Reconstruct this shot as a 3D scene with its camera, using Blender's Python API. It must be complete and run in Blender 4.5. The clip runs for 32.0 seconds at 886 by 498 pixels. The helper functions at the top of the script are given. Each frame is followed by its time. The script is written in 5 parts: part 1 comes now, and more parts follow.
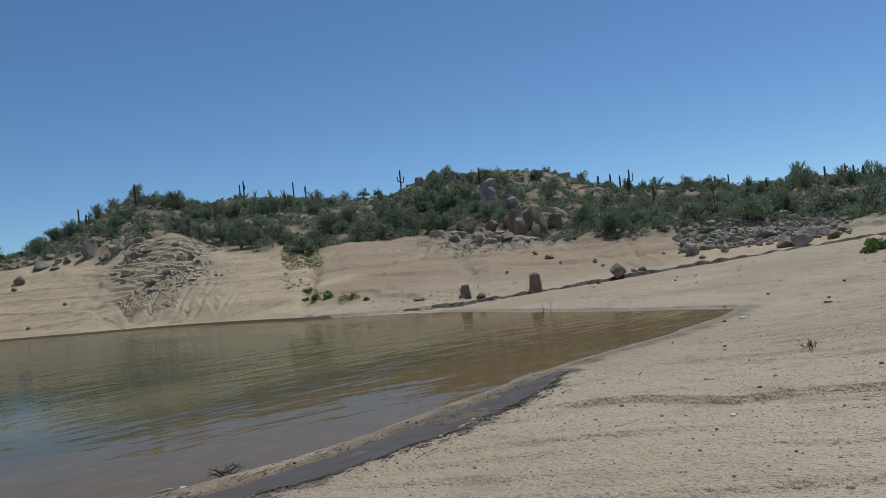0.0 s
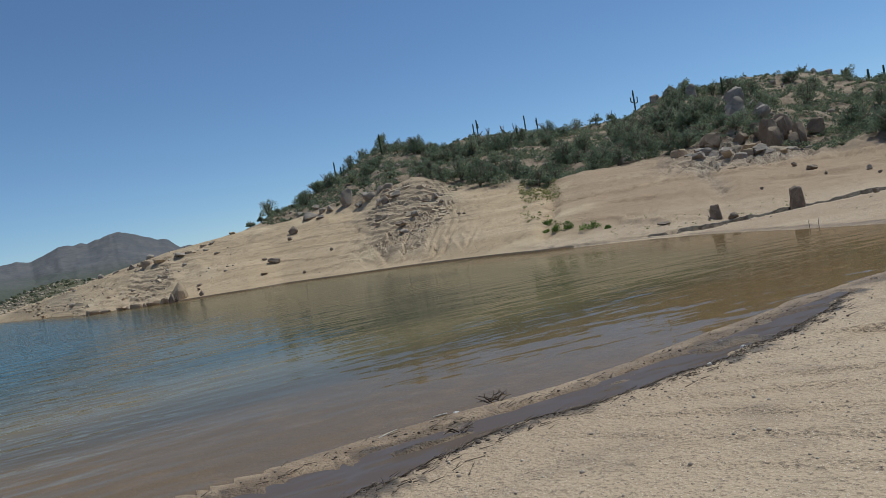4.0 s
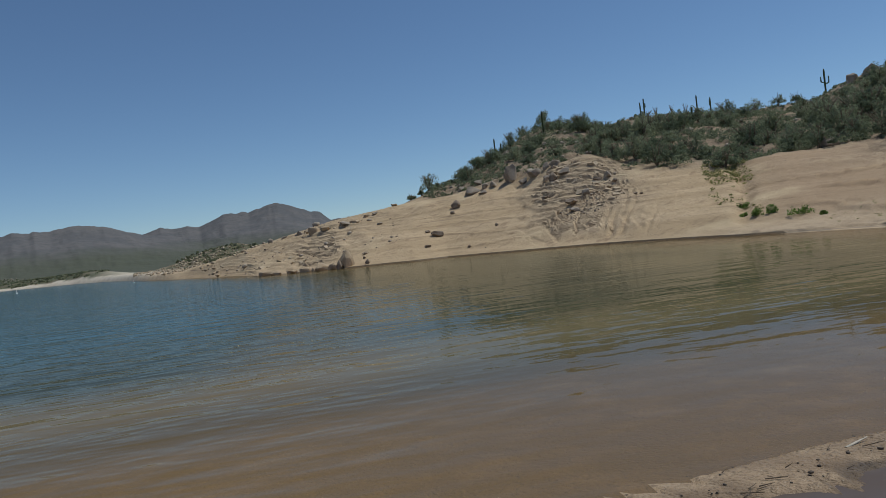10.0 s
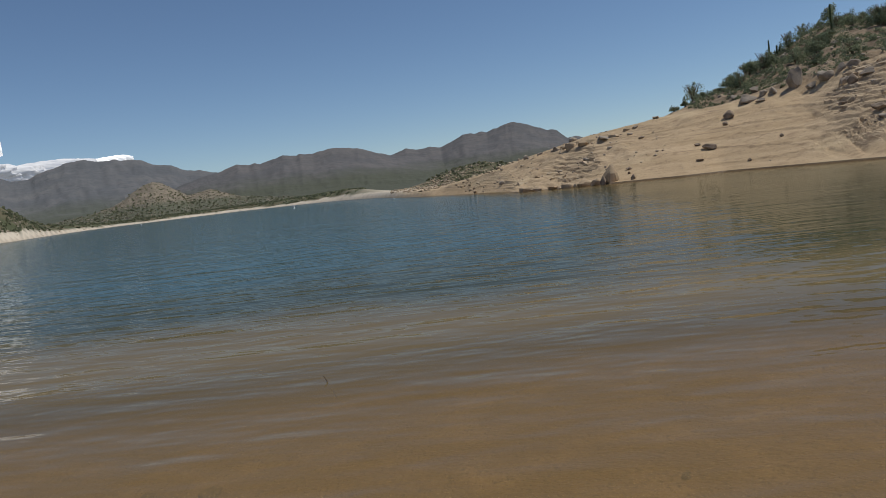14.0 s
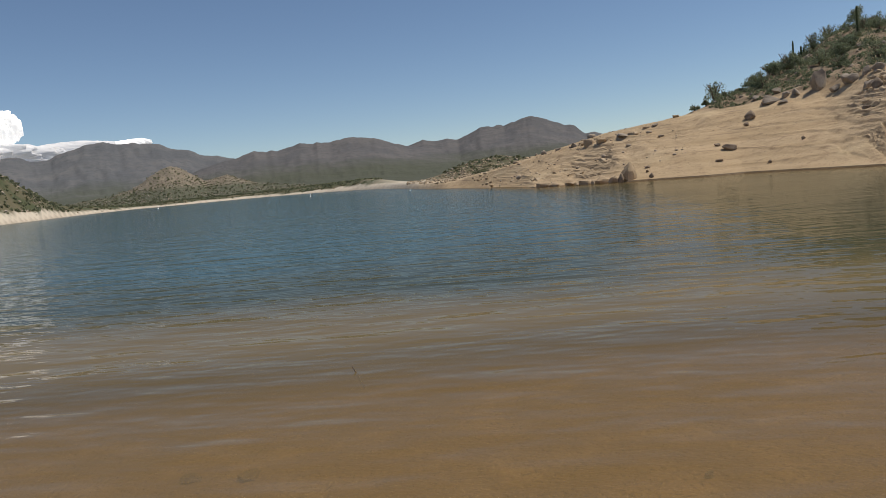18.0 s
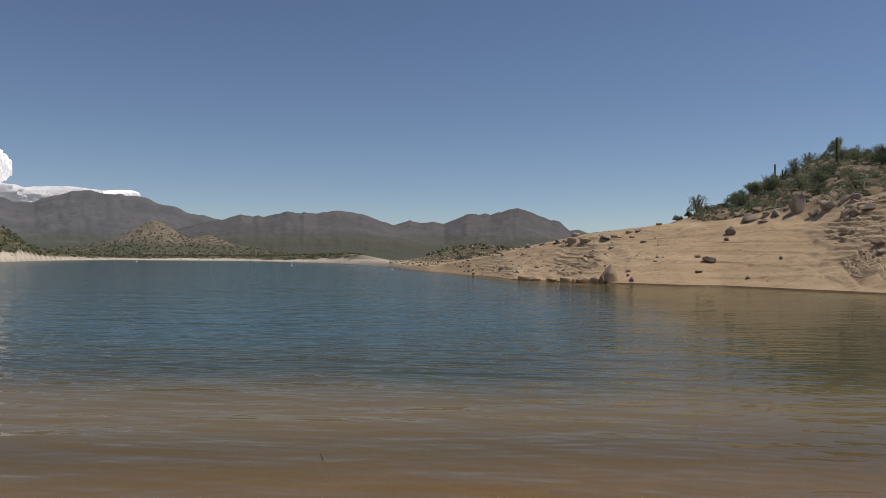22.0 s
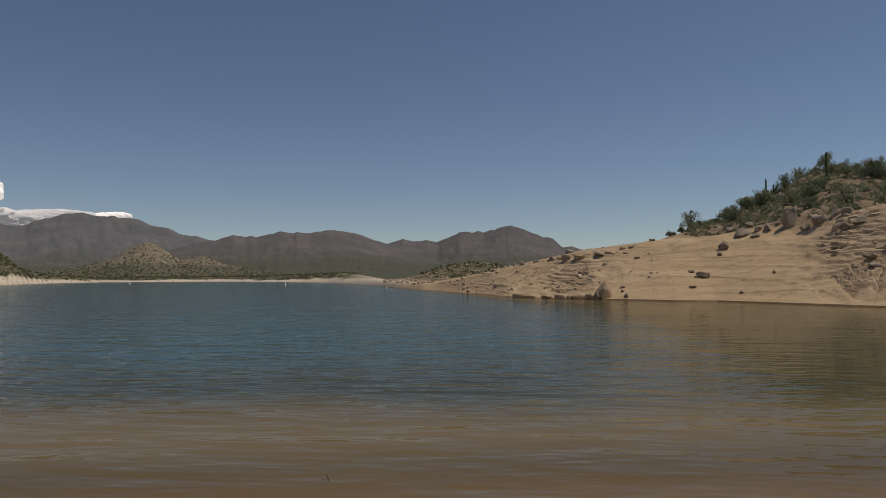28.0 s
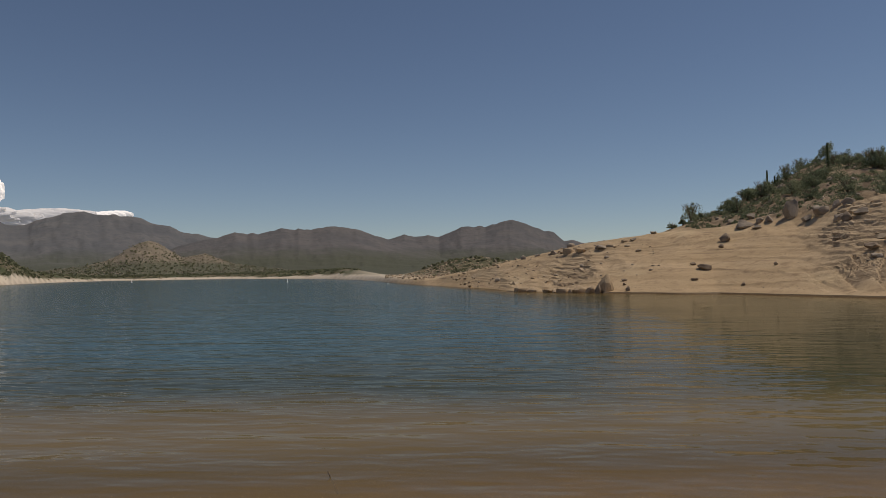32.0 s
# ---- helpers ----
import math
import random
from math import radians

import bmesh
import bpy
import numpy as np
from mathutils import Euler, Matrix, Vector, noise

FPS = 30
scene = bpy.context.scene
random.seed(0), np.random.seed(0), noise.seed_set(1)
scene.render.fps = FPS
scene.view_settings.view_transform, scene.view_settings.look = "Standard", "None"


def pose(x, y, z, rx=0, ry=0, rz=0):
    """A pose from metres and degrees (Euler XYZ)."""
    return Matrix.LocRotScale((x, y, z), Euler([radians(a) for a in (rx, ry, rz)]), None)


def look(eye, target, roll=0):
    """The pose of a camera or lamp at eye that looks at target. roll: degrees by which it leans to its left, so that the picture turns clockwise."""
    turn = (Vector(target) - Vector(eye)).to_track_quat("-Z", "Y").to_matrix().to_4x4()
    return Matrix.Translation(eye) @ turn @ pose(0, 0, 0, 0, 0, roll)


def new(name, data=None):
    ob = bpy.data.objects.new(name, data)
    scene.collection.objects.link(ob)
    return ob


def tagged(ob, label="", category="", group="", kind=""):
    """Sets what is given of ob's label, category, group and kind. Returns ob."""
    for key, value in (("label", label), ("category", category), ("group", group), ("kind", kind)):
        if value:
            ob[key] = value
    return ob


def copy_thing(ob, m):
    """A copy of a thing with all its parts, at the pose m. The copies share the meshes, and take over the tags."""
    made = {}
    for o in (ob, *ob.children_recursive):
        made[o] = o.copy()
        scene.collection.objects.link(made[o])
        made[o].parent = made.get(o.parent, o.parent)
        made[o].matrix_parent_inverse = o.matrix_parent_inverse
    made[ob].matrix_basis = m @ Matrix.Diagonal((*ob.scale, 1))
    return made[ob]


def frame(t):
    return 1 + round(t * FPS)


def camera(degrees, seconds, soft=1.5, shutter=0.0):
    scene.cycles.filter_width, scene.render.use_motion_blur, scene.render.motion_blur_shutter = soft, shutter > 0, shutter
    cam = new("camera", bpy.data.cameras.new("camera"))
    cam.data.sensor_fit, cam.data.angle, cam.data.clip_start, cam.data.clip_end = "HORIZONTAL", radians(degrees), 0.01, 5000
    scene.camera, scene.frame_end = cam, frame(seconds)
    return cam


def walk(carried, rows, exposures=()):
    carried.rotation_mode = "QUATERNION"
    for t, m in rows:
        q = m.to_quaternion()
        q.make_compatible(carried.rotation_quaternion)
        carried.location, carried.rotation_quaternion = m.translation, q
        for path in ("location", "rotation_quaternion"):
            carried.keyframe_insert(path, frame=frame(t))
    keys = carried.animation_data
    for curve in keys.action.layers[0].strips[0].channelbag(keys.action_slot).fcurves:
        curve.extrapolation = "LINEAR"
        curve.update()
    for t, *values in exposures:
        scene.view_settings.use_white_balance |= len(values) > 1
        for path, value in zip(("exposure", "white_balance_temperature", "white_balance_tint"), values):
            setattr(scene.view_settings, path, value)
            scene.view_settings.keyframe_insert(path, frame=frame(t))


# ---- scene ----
cam = camera(62.2, 32.0, soft=0.7)
# seconds; place; turn to the left of north, tilt up and lean, in degrees
WALK = (
    (0, 3.79, -3.20, 1.70, -42.49, 1.82, -5.63),
    (0.5, 3.79, -3.18, 1.69, -40.82, 1.55, -5.50),
    (1, 3.79, -3.18, 1.69, -40.37, 1.29, -5.18),
    (1.5, 3.75, -3.16, 1.69, -37.17, 1.09, -4.25),
    (2, 3.74, -3.11, 1.69, -32.67, 0.75, -4.39),
    (2.5, 3.73, -3.09, 1.69, -28.43, 0.37, -4.87),
    (3, 3.70, -3.05, 1.71, -25.05, -0.08, -6.48),
    (3.5, 3.72, -3.05, 1.71, -23.94, -1.17, -9.95),
    (5.5, 3.75, -2.94, 1.65, -21.99, -0.40, -7.74),
    (6, 3.84, -2.83, 1.64, -20.44, -1.55, -9.25),
    (6.5, 3.77, -2.62, 1.64, -24.87, 2.31, -6.34),
    (7, 3.72, -2.33, 1.63, -22.34, 2.54, -8.25),
    (7.5, 3.67, -2.07, 1.62, -20.32, 0.58, -6.74),
    (8, 3.48, -1.73, 1.61, -23.37, 1.19, -6.60),
    (8.5, 3.28, -1.37, 1.59, -19.91, 2.09, -8.40),
    (9, 3.20, -0.96, 1.59, -16.23, 2.19, -6.66),
    (9.5, 2.79, -0.68, 1.58, -16.04, -0.04, -6.94),
    (10, 2.37, -0.60, 1.57, -12.61, -0.89, -6.64),
    (10.5, 2.03, -0.46, 1.56, -10.29, -0.59, -6.36),
    (11, 1.71, -0.40, 1.55, -7.35, 0.45, -6.23),
    (11.5, 1.37, -0.50, 1.55, -4.20, -1.15, -5.23),
    (12, 1.01, -0.38, 1.55, -5.38, -1.97, -4.85),
    (12.5, 0.63, -0.20, 1.55, 1.06, -0.36, -6.80),
    (13, 0.46, 0.00, 1.55, 0.83, -0.81, -6.15),
    (13.5, 0.21, 0.15, 1.55, 2.30, -3.55, -6.50),
    (14, 0.24, 0.33, 1.56, 6.21, -4.99, -7.00),
    (14.5, 0.25, 0.29, 1.57, 5.33, -5.01, -7.07),
    (15, 0.27, 0.25, 1.59, 6.13, -4.94, -7.78),
    (15.5, 0.20, 0.31, 1.58, 7.30, -5.03, -7.55),
    (17.5, 0.16, 0.29, 1.60, 6.39, -5.30, -6.79),
    (18, 0.13, 0.16, 1.63, 7.34, -5.48, -5.37),
    (18.5, 0.00, 0.20, 1.65, 6.68, -5.10, -5.10),
    (19, -0.00, 0.18, 1.66, 9.59, -4.43, -5.39),
    (19.5, 0.01, 0.20, 1.68, 8.16, -4.83, -2.61),
    (20, 0.05, 0.16, 1.69, 6.54, -4.21, -1.00),
    (20.5, 0.15, 0.12, 1.70, 8.68, -2.96, -1.67),
    (21, 0.05, 0.09, 1.72, 7.36, -0.83, 0.57),
    (21.5, 0.08, 0.10, 1.73, 7.87, 0.62, 1.83),
    (22, 0.09, 0.08, 1.74, 5.48, 0.88, 0.44),
    (22.5, 0.06, 0.05, 1.74, 5.76, 1.64, -0.49),
    (23, -0.00, 0.04, 1.75, 6.28, 1.93, -0.91),
    (23.5, 0.10, 0.04, 1.75, 5.82, 2.02, -0.90),
    (24, 0.12, 0.06, 1.76, 4.81, 2.12, -0.95),
    (24.5, 0.09, 0.03, 1.76, 3.08, 1.90, -0.35),
    (25, 0.09, 0.01, 1.76, 3.54, 1.68, -0.20),
    (25.5, 0.08, -0.01, 1.76, 4.38, 2.27, -0.25),
    (26, 0.01, -0.03, 1.77, 5.01, 2.30, -0.43),
    (26.5, 0.09, -0.00, 1.77, 5.59, 2.35, -0.77),
    (28.5, -0.00, 0.00, 1.75, 4.86, 2.26, -0.17),
    (29, 0.10, 0.03, 1.75, 5.38, 2.02, -0.02),
    (29.5, 0.15, 0.04, 1.75, 4.99, 2.05, -0.15),
    (30, 0.16, 0.06, 1.76, 5.06, 2.04, -0.51),
    (30.5, 0.14, 0.07, 1.76, 5.17, 1.97, -0.67),
    (31, 0.15, 0.05, 1.76, 5.28, 1.83, -1.01),
    (31.5, 0.09, 0.04, 1.76, 5.15, 1.99, -1.14),
    (32, 0.03, 0.03, 1.76, 5.09, 1.91, -0.89),
)


def held(x, y, z, yaw, tilt, lean):
    return Matrix.Translation((x, y, z)) @ Matrix.Rotation(radians(yaw), 4, "Z") @ Matrix.Rotation(radians(90 + tilt), 4, "X") @ Matrix.Rotation(radians(lean), 4, "Z")


# seconds, stops, white balance
EXPOSURE = ((0.0, -0.03, 5630, 1.7), (1.0, 0.08, 5730, 2.7), (2.0, 0.05, 5830, 3.7), (6.0, 0.12, 5950, 2.7), (9.5, -0.05, 6190, 4.0), (11.0, -0.32, 6070, 6), (12.0, -0.45, 6120, 6.2), (13.3, -0.30, 6470, 7.2), (14.5, 0.10, 6600, 9.3), (15.5, 0.17, 6680, 9.3), (17.5, 0.14, 6900, 10.3), (18.0, 0.15, 7020, 10.3), (19.0, 0.28, 7070, 11.3), (20.5, 0.18, 7010, 13.3), (23.0, -0.22, 7010, 14.3), (26.0, -0.36, 7510, 14.3), (32.0, -0.38, 7510, 14.3))
walk(cam, [(t, held(*row)) for t, *row in WALK], EXPOSURE)

# ---- light ----
SUN_BEARING, SUN_HEIGHT = 78.0, 63.0    # degrees east of north, above the horizon
world = bpy.data.worlds.new("world")
scene.world = world
world.use_nodes = True
sky = world.node_tree.nodes.new("ShaderNodeTexSky")
sky.sky_type, sky.sun_disc = "NISHITA", False
sky.sun_elevation, sky.sun_rotation = radians(SUN_HEIGHT), radians(SUN_BEARING)
sky.altitude, sky.air_density, sky.dust_density, sky.ozone_density = 2000, 1.0, 0.06, 4.2
world.node_tree.links.new(sky.outputs[0], world.node_tree.nodes["Background"].inputs[0])
world.node_tree.nodes["Background"].inputs[1].default_value = 0.083
sun = new("sun", bpy.data.lights.new("sun", "SUN"))
sun.data.energy, sun.data.angle, sun.data.color = 3.0, radians(0.53), (1.0, 0.95, 0.87)
away = Vector((math.sin(radians(SUN_BEARING)) * math.cos(radians(SUN_HEIGHT)), math.cos(radians(SUN_BEARING)) * math.cos(radians(SUN_HEIGHT)), math.sin(radians(SUN_HEIGHT))))
sun.matrix_world = look(away * 300, (0, 0, 0))

# ---- materials ----


class Shade:
    """A node material in the making."""

    def __init__(self, name, rough=0.9):
        self.m = bpy.data.materials.new(name)
        self.m.use_nodes = True
        self.t = self.m.node_tree
        self.bsdf = self.t.nodes["Principled BSDF"]
        self.bsdf.inputs["Roughness"].default_value = rough
        self.bsdf.inputs["Specular IOR Level"].default_value = 0.25
        self.place = self.t.nodes.new("ShaderNodeNewGeometry").outputs["Position"]

    def put(self, socket, value):
        if isinstance(value, bpy.types.NodeSocket):
            self.t.links.new(value, socket)
        elif isinstance(value, tuple) and len(value) == 3 and socket.type == "RGBA":
            socket.default_value = (*value, 1)
        else:
            socket.default_value = value

    def noise(self, size, detail=3, stretch=None, rough=0.55, local=False):
        n = self.t.nodes.new("ShaderNodeTexNoise")
        n.inputs["Scale"].default_value, n.inputs["Detail"].default_value, n.inputs["Roughness"].default_value = 1 / size, detail, rough
        src = self.t.nodes.new("ShaderNodeTexCoord").outputs["Object"] if local else self.place
        if stretch:
            s = self.t.nodes.new("ShaderNodeMapping")
            s.inputs["Scale"].default_value = stretch[:3]
            if len(stretch) > 3:
                s.inputs["Rotation"].default_value = (0, 0, radians(stretch[3]))
            self.t.links.new(src, s.inputs[0])
            src = s.outputs[0]
        self.t.links.new(src, n.inputs["Vector"])
        return n.outputs["Fac"]

    def cells(self, size, feature="F1", local=False):
        n = self.t.nodes.new("ShaderNodeTexVoronoi")
        n.feature = feature
        n.inputs["Scale"].default_value = 1 / size
        self.t.links.new(self.t.nodes.new("ShaderNodeTexCoord").outputs["Object"] if local else self.place, n.inputs["Vector"])
        return n.outputs["Distance"]

    def attr(self, name):
        n = self.t.nodes.new("ShaderNodeAttribute")
        n.attribute_name = name
        return n.outputs["Fac"]

    def chance(self):
        return self.t.nodes.new("ShaderNodeObjectInfo").outputs["Random"]

    def island(self):
        return self.t.nodes.new("ShaderNodeNewGeometry").outputs["Random Per Island"]

    def ramp(self, fac, a, b):
        """0 to 1 while fac goes from a to b."""
        n = self.t.nodes.new("ShaderNodeMapRange")
        n.interpolation_type = "SMOOTHSTEP"
        self.put(n.inputs[0], fac)
        n.inputs[1].default_value, n.inputs[2].default_value = a, b
        return n.outputs[0]

    def mix(self, fac, a, b):
        n = self.t.nodes.new("ShaderNodeMix")
        n.data_type = "RGBA"
        self.put(n.inputs[0], fac), self.put(n.inputs[6], a), self.put(n.inputs[7], b)
        return n.outputs[2]

    def math(self, op, a, b):
        n = self.t.nodes.new("ShaderNodeMath")
        n.operation = op
        self.put(n.inputs[0], a), self.put(n.inputs[1], b)
        return n.outputs[0]

    def bump(self, height, distance, strength=1.0, below=None):
        n = self.t.nodes.new("ShaderNodeBump")
        n.inputs["Strength"].default_value, n.inputs["Distance"].default_value = strength, distance
        self.t.links.new(height, n.inputs["Height"])
        if below:
            self.t.links.new(below, n.inputs["Normal"])
        return n.outputs[0]

    def done(self, colour, normal=None, rough=None):
        self.put(self.bsdf.inputs["Base Color"], colour)
        if normal:
            self.put(self.bsdf.inputs["Normal"], normal)
        if rough is not None:
            self.put(self.bsdf.inputs["Roughness"], rough)
        return self.m


def ground_material():
    s = Shade("ground", 0.95)
    big, mid, grain, grit = s.noise(7, 4), s.noise(0.6, 4), s.noise(0.035, 3), s.noise(0.012, 2)
    sand = s.mix(s.ramp(big, 0.35, 0.65), (0.43, 0.312, 0.20), (0.51, 0.385, 0.255))
    sand = s.mix(s.ramp(mid, 0.5, 0.75), sand, (0.36, 0.27, 0.18))
    sand = s.mix(s.ramp(grain, 0.55, 0.68), sand, (0.26, 0.19, 0.13))
    sand = s.mix(s.ramp(s.noise(0.10, 5, (0.7, 1.3, 1, 15)), 0.62, 0.72), sand, (0.33, 0.245, 0.165))
    sand = s.mix(s.ramp(grit, 0.60, 0.70), sand, (0.64, 0.54, 0.42))
    strata = s.noise(2.2, 5, (0.12, 0.12, 5.0))
    slope = s.mix(s.ramp(strata, 0.30, 0.75), (0.45, 0.328, 0.196), (0.545, 0.405, 0.255))
    slope = s.mix(s.ramp(s.noise(1.1, 6, None, 0.65), 0.52, 0.70), slope, (0.34, 0.24, 0.145))
    slope = s.mix(s.ramp(s.noise(0.16, 3), 0.60, 0.70), slope, (0.26, 0.19, 0.12))
    slope = s.mix(s.math("MULTIPLY", s.attr("ruddy"), 0.6), slope, (0.33, 0.225, 0.145))
    slope = s.mix(s.ramp(s.noise(0.8, 5, (0.07, 0.07, 5.0)), 0.62, 0.70), slope, (0.30, 0.215, 0.135))
    slope = s.mix(s.ramp(s.noise(4.5, 5, (0.6, 0.6, 2)), 0.55, 0.72), slope, (0.56, 0.43, 0.27))
    hillside = s.ramp(s.attr("high"), 0.0, 1.0)
    colour = s.mix(hillside, sand, slope)
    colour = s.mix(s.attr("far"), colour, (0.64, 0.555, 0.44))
    rock = s.mix(s.ramp(s.noise(0.7, 6, None, 0.72), 0.42, 0.6), (0.29, 0.23, 0.165), (0.47, 0.375, 0.265))
    rock = s.mix(s.ramp(s.noise(0.22, 4), 0.58, 0.7), rock, (0.20, 0.155, 0.11))
    colour = s.mix(s.attr("rocky"), colour, rock)
    soil = s.mix(s.ramp(s.noise(1.8, 5), 0.38, 0.62), (0.17, 0.125, 0.082), (0.33, 0.25, 0.168))
    soil = s.mix(s.ramp(s.noise(2.3, 5), 0.56, 0.68), soil, (0.12, 0.125, 0.075))
    far = s.mix(s.ramp(s.noise(30, 5), 0.42, 0.6), (0.075, 0.085, 0.04), (0.14, 0.12, 0.07))
    soil = s.mix(s.attr("far"), soil, far)
    colour = s.mix(s.attr("grow"), colour, soil)
    mud_shade = s.mix(s.ramp(s.noise(0.18, 4), 0.4, 0.65), (0.038, 0.029, 0.021), (0.105, 0.078, 0.054))
    colour = s.mix(s.attr("mud_shade"), colour, mud_shade)
    wet = s.math("MULTIPLY", s.attr("wet"), s.ramp(s.noise(0.5, 4), 0.2, 0.6))
    colour = s.mix(s.math("MULTIPLY", wet, 0.75), colour, (0.23, 0.15, 0.08))
    n = s.bump(s.noise(0.25, 6, None, 0.65), 0.07, 0.8)
    n = s.bump(grain, 0.032, 1.0, n)
    n = s.bump(s.noise(1.4, 6, None, 0.65), 0.35, 0.35, n)
    return s.done(colour, n, s.math("SUBTRACT", 0.95, s.math("MULTIPLY", s.math("MAXIMUM", s.attr("mud_shade"), wet), 0.45)))


def water_material(name, shallow, middle, murky, deep, clear=0.30, gloss=0.85, waves=1.0, layers=()):
    s = Shade(name, 0.5)
    depth = s.attr("depth")
    d = s.math("ADD", depth, s.math("MULTIPLY", s.math("SUBTRACT", s.noise(6, 2), 0.5), s.math("MULTIPLY", depth, 0.9)))
    if "open" in layers:
        # the sheltered cove holds greyer silt
        shallow = s.mix(s.ramp(s.attr("open"), 0.3, 0.9), (0.30, 0.222, 0.118), shallow)
        middle = s.mix(s.ramp(s.attr("open"), 0.3, 0.9), (0.165, 0.135, 0.070), middle)
    colour = s.mix(s.ramp(d, 0.0, 0.27), shallow, middle)
    colour = s.mix(s.ramp(d, 0.4, 0.9), colour, murky)
    colour = s.mix(s.ramp(d, 0.8, 2.0), colour, deep)
    n = None
    for size, stretch, distance, strength in ((6.0, (0.4, 1.2, 1, -4), 0.12, 0.6), (1.2, (0.42, 1.2, 1, -6), 0.074, 0.8), (0.5, (0.46, 1.15, 1, 4), 0.042, 0.9), (0.2, (0.45, 1.2, 1, -9), 0.004, 0.8)):
        n = s.bump(s.noise(size, 2, stretch), distance * waves, strength, n)
        if "open" in layers:
            s.put(n.node.inputs["Strength"], s.math("MULTIPLY", s.attr("open"), strength))
    nodes, link = s.t.nodes, s.t.links.new
    body, clearness, shine = nodes.new("ShaderNodeBsdfDiffuse"), nodes.new("ShaderNodeBsdfTransparent"), nodes.new("ShaderNodeBsdfGlossy")
    clearness.inputs[0].default_value = (0.76, 0.65, 0.47, 1)
    s.put(shine.inputs["Roughness"], s.math("ADD", 0.03, s.math("MULTIPLY", s.ramp(s.attr("open"), 0.3, 1.0), 0.04)) if "open" in layers else 0.1)
    link(colour, body.inputs["Color"]), link(n, shine.inputs["Normal"])
    fresnel = nodes.new("ShaderNodeFresnel")
    fresnel.inputs["IOR"].default_value = 1.33
    link(n, fresnel.inputs["Normal"])
    silt, top = nodes.new("ShaderNodeMixShader"), nodes.new("ShaderNodeMixShader")
    s.put(silt.inputs[0], s.math("ADD", clear, s.math("MULTIPLY", s.ramp(depth, 0.0, 0.45), 1 - clear)))
    link(clearness.outputs[0], silt.inputs[1]), link(body.outputs[0], silt.inputs[2])
    s.put(top.inputs[0], s.math("MULTIPLY", fresnel.outputs[0], gloss))
    link(silt.outputs[0], top.inputs[1]), link(shine.outputs[0], top.inputs[2])
    link(top.outputs[0], nodes["Material Output"].inputs["Surface"])
    nodes.remove(s.bsdf)
    return s.m


def plain_material(name, a, b, size, rough=0.9, relief=0.0, local=True):
    s = Shade(name, rough)
    f = s.noise(size, 5, None, 0.6, local)
    colour = s.mix(s.ramp(f, 0.35, 0.65), a, b)
    colour = s.mix(s.ramp(s.noise(size / 7, 3, None, 0.6, local), 0.56, 0.72), colour, tuple(0.55 * (p + q) / 2 for p, q in zip(a, b)))
    return s.done(colour, s.bump(s.noise(size / 3, 5, None, 0.65, local), relief, 0.8) if relief else None)


def leaf_material(name, a, b, by_island=False):
    """Thin leaves, which let some light through."""
    s = Shade(name, 0.75)
    colour = s.mix(s.island() if by_island else s.chance(), a, b)
    colour = s.mix(s.ramp(s.noise(0.6, 3), 0.45, 0.7), colour, tuple(0.65 * v for v in a))
    nodes, link = s.t.nodes, s.t.links.new
    face, glow, both = nodes.new("ShaderNodeBsdfDiffuse"), nodes.new("ShaderNodeBsdfTranslucent"), nodes.new("ShaderNodeMixShader")
    link(colour, face.inputs[0]), link(colour, glow.inputs[0])
    both.inputs[0].default_value = 0.45
    link(face.outputs[0], both.inputs[1]), link(glow.outputs[0], both.inputs[2])
    link(both.outputs[0], nodes["Material Output"].inputs["Surface"])
    nodes.remove(s.bsdf)
    return s.m


def mountain_material(name, a, b, c, size, relief=0.12, low=None, band=(185, 95), sway=90.0):
    s = Shade(name, 1.0)
    colour = s.mix(s.ramp(s.noise(size, 6, None, 0.65), 0.38, 0.62), a, b)
    colour = s.mix(s.ramp(s.noise(size / 5, 5, None, 0.7), 0.50, 0.70), colour, c)
    if low:
        # scrub on the lower slopes
        z = s.t.nodes.new("ShaderNodeSeparateXYZ")
        s.t.links.new(s.place, z.inputs[0])
        up = s.math("ADD", z.outputs[2], s.math("MULTIPLY", s.noise(size, 4), sway))
        colour = s.mix(s.ramp(up, *band), colour, low)
    return s.done(colour, s.bump(s.noise(size / 2, 6, None, 0.65), size * relief, 0.7))


GROUND = ground_material()
WATER = water_material("lake_water", (0.37, 0.252, 0.105), (0.185, 0.135, 0.060), (0.050, 0.058, 0.032), (0.030, 0.082, 0.098), 0.35, 0.68, 1.0, ("open",))
BROOK_WATER = water_material("brook_water", (0.15, 0.115, 0.095), (0.14, 0.107, 0.088), (0.13, 0.098, 0.08), (0.12, 0.09, 0.075), 0.72, 0.42, 1.4)
GRANITE = plain_material("granite", (0.25, 0.21, 0.168), (0.395, 0.335, 0.27), 0.9, 0.9, 0.06)
TAN_GRANITE = plain_material("tan_granite", (0.36, 0.27, 0.175), (0.50, 0.385, 0.265), 0.9, 0.9, 0.06)
DARK_GRANITE = plain_material("weathered_granite", (0.19, 0.145, 0.105), (0.33, 0.26, 0.195), 0.7, 0.9, 0.06)
LEAF = leaf_material("desert_leaves", (0.165, 0.205, 0.13), (0.325, 0.355, 0.225))
LEAF_FIELD = leaf_material("hillside_leaves", (0.16, 0.195, 0.125), (0.315, 0.34, 0.215), True)
GREEN = leaf_material("fresh_leaves", (0.13, 0.21, 0.05), (0.21, 0.29, 0.085))
BROWN_ROCK = plain_material("brown_granite", (0.20, 0.148, 0.10), (0.34, 0.258, 0.18), 0.8, 0.9, 0.07)
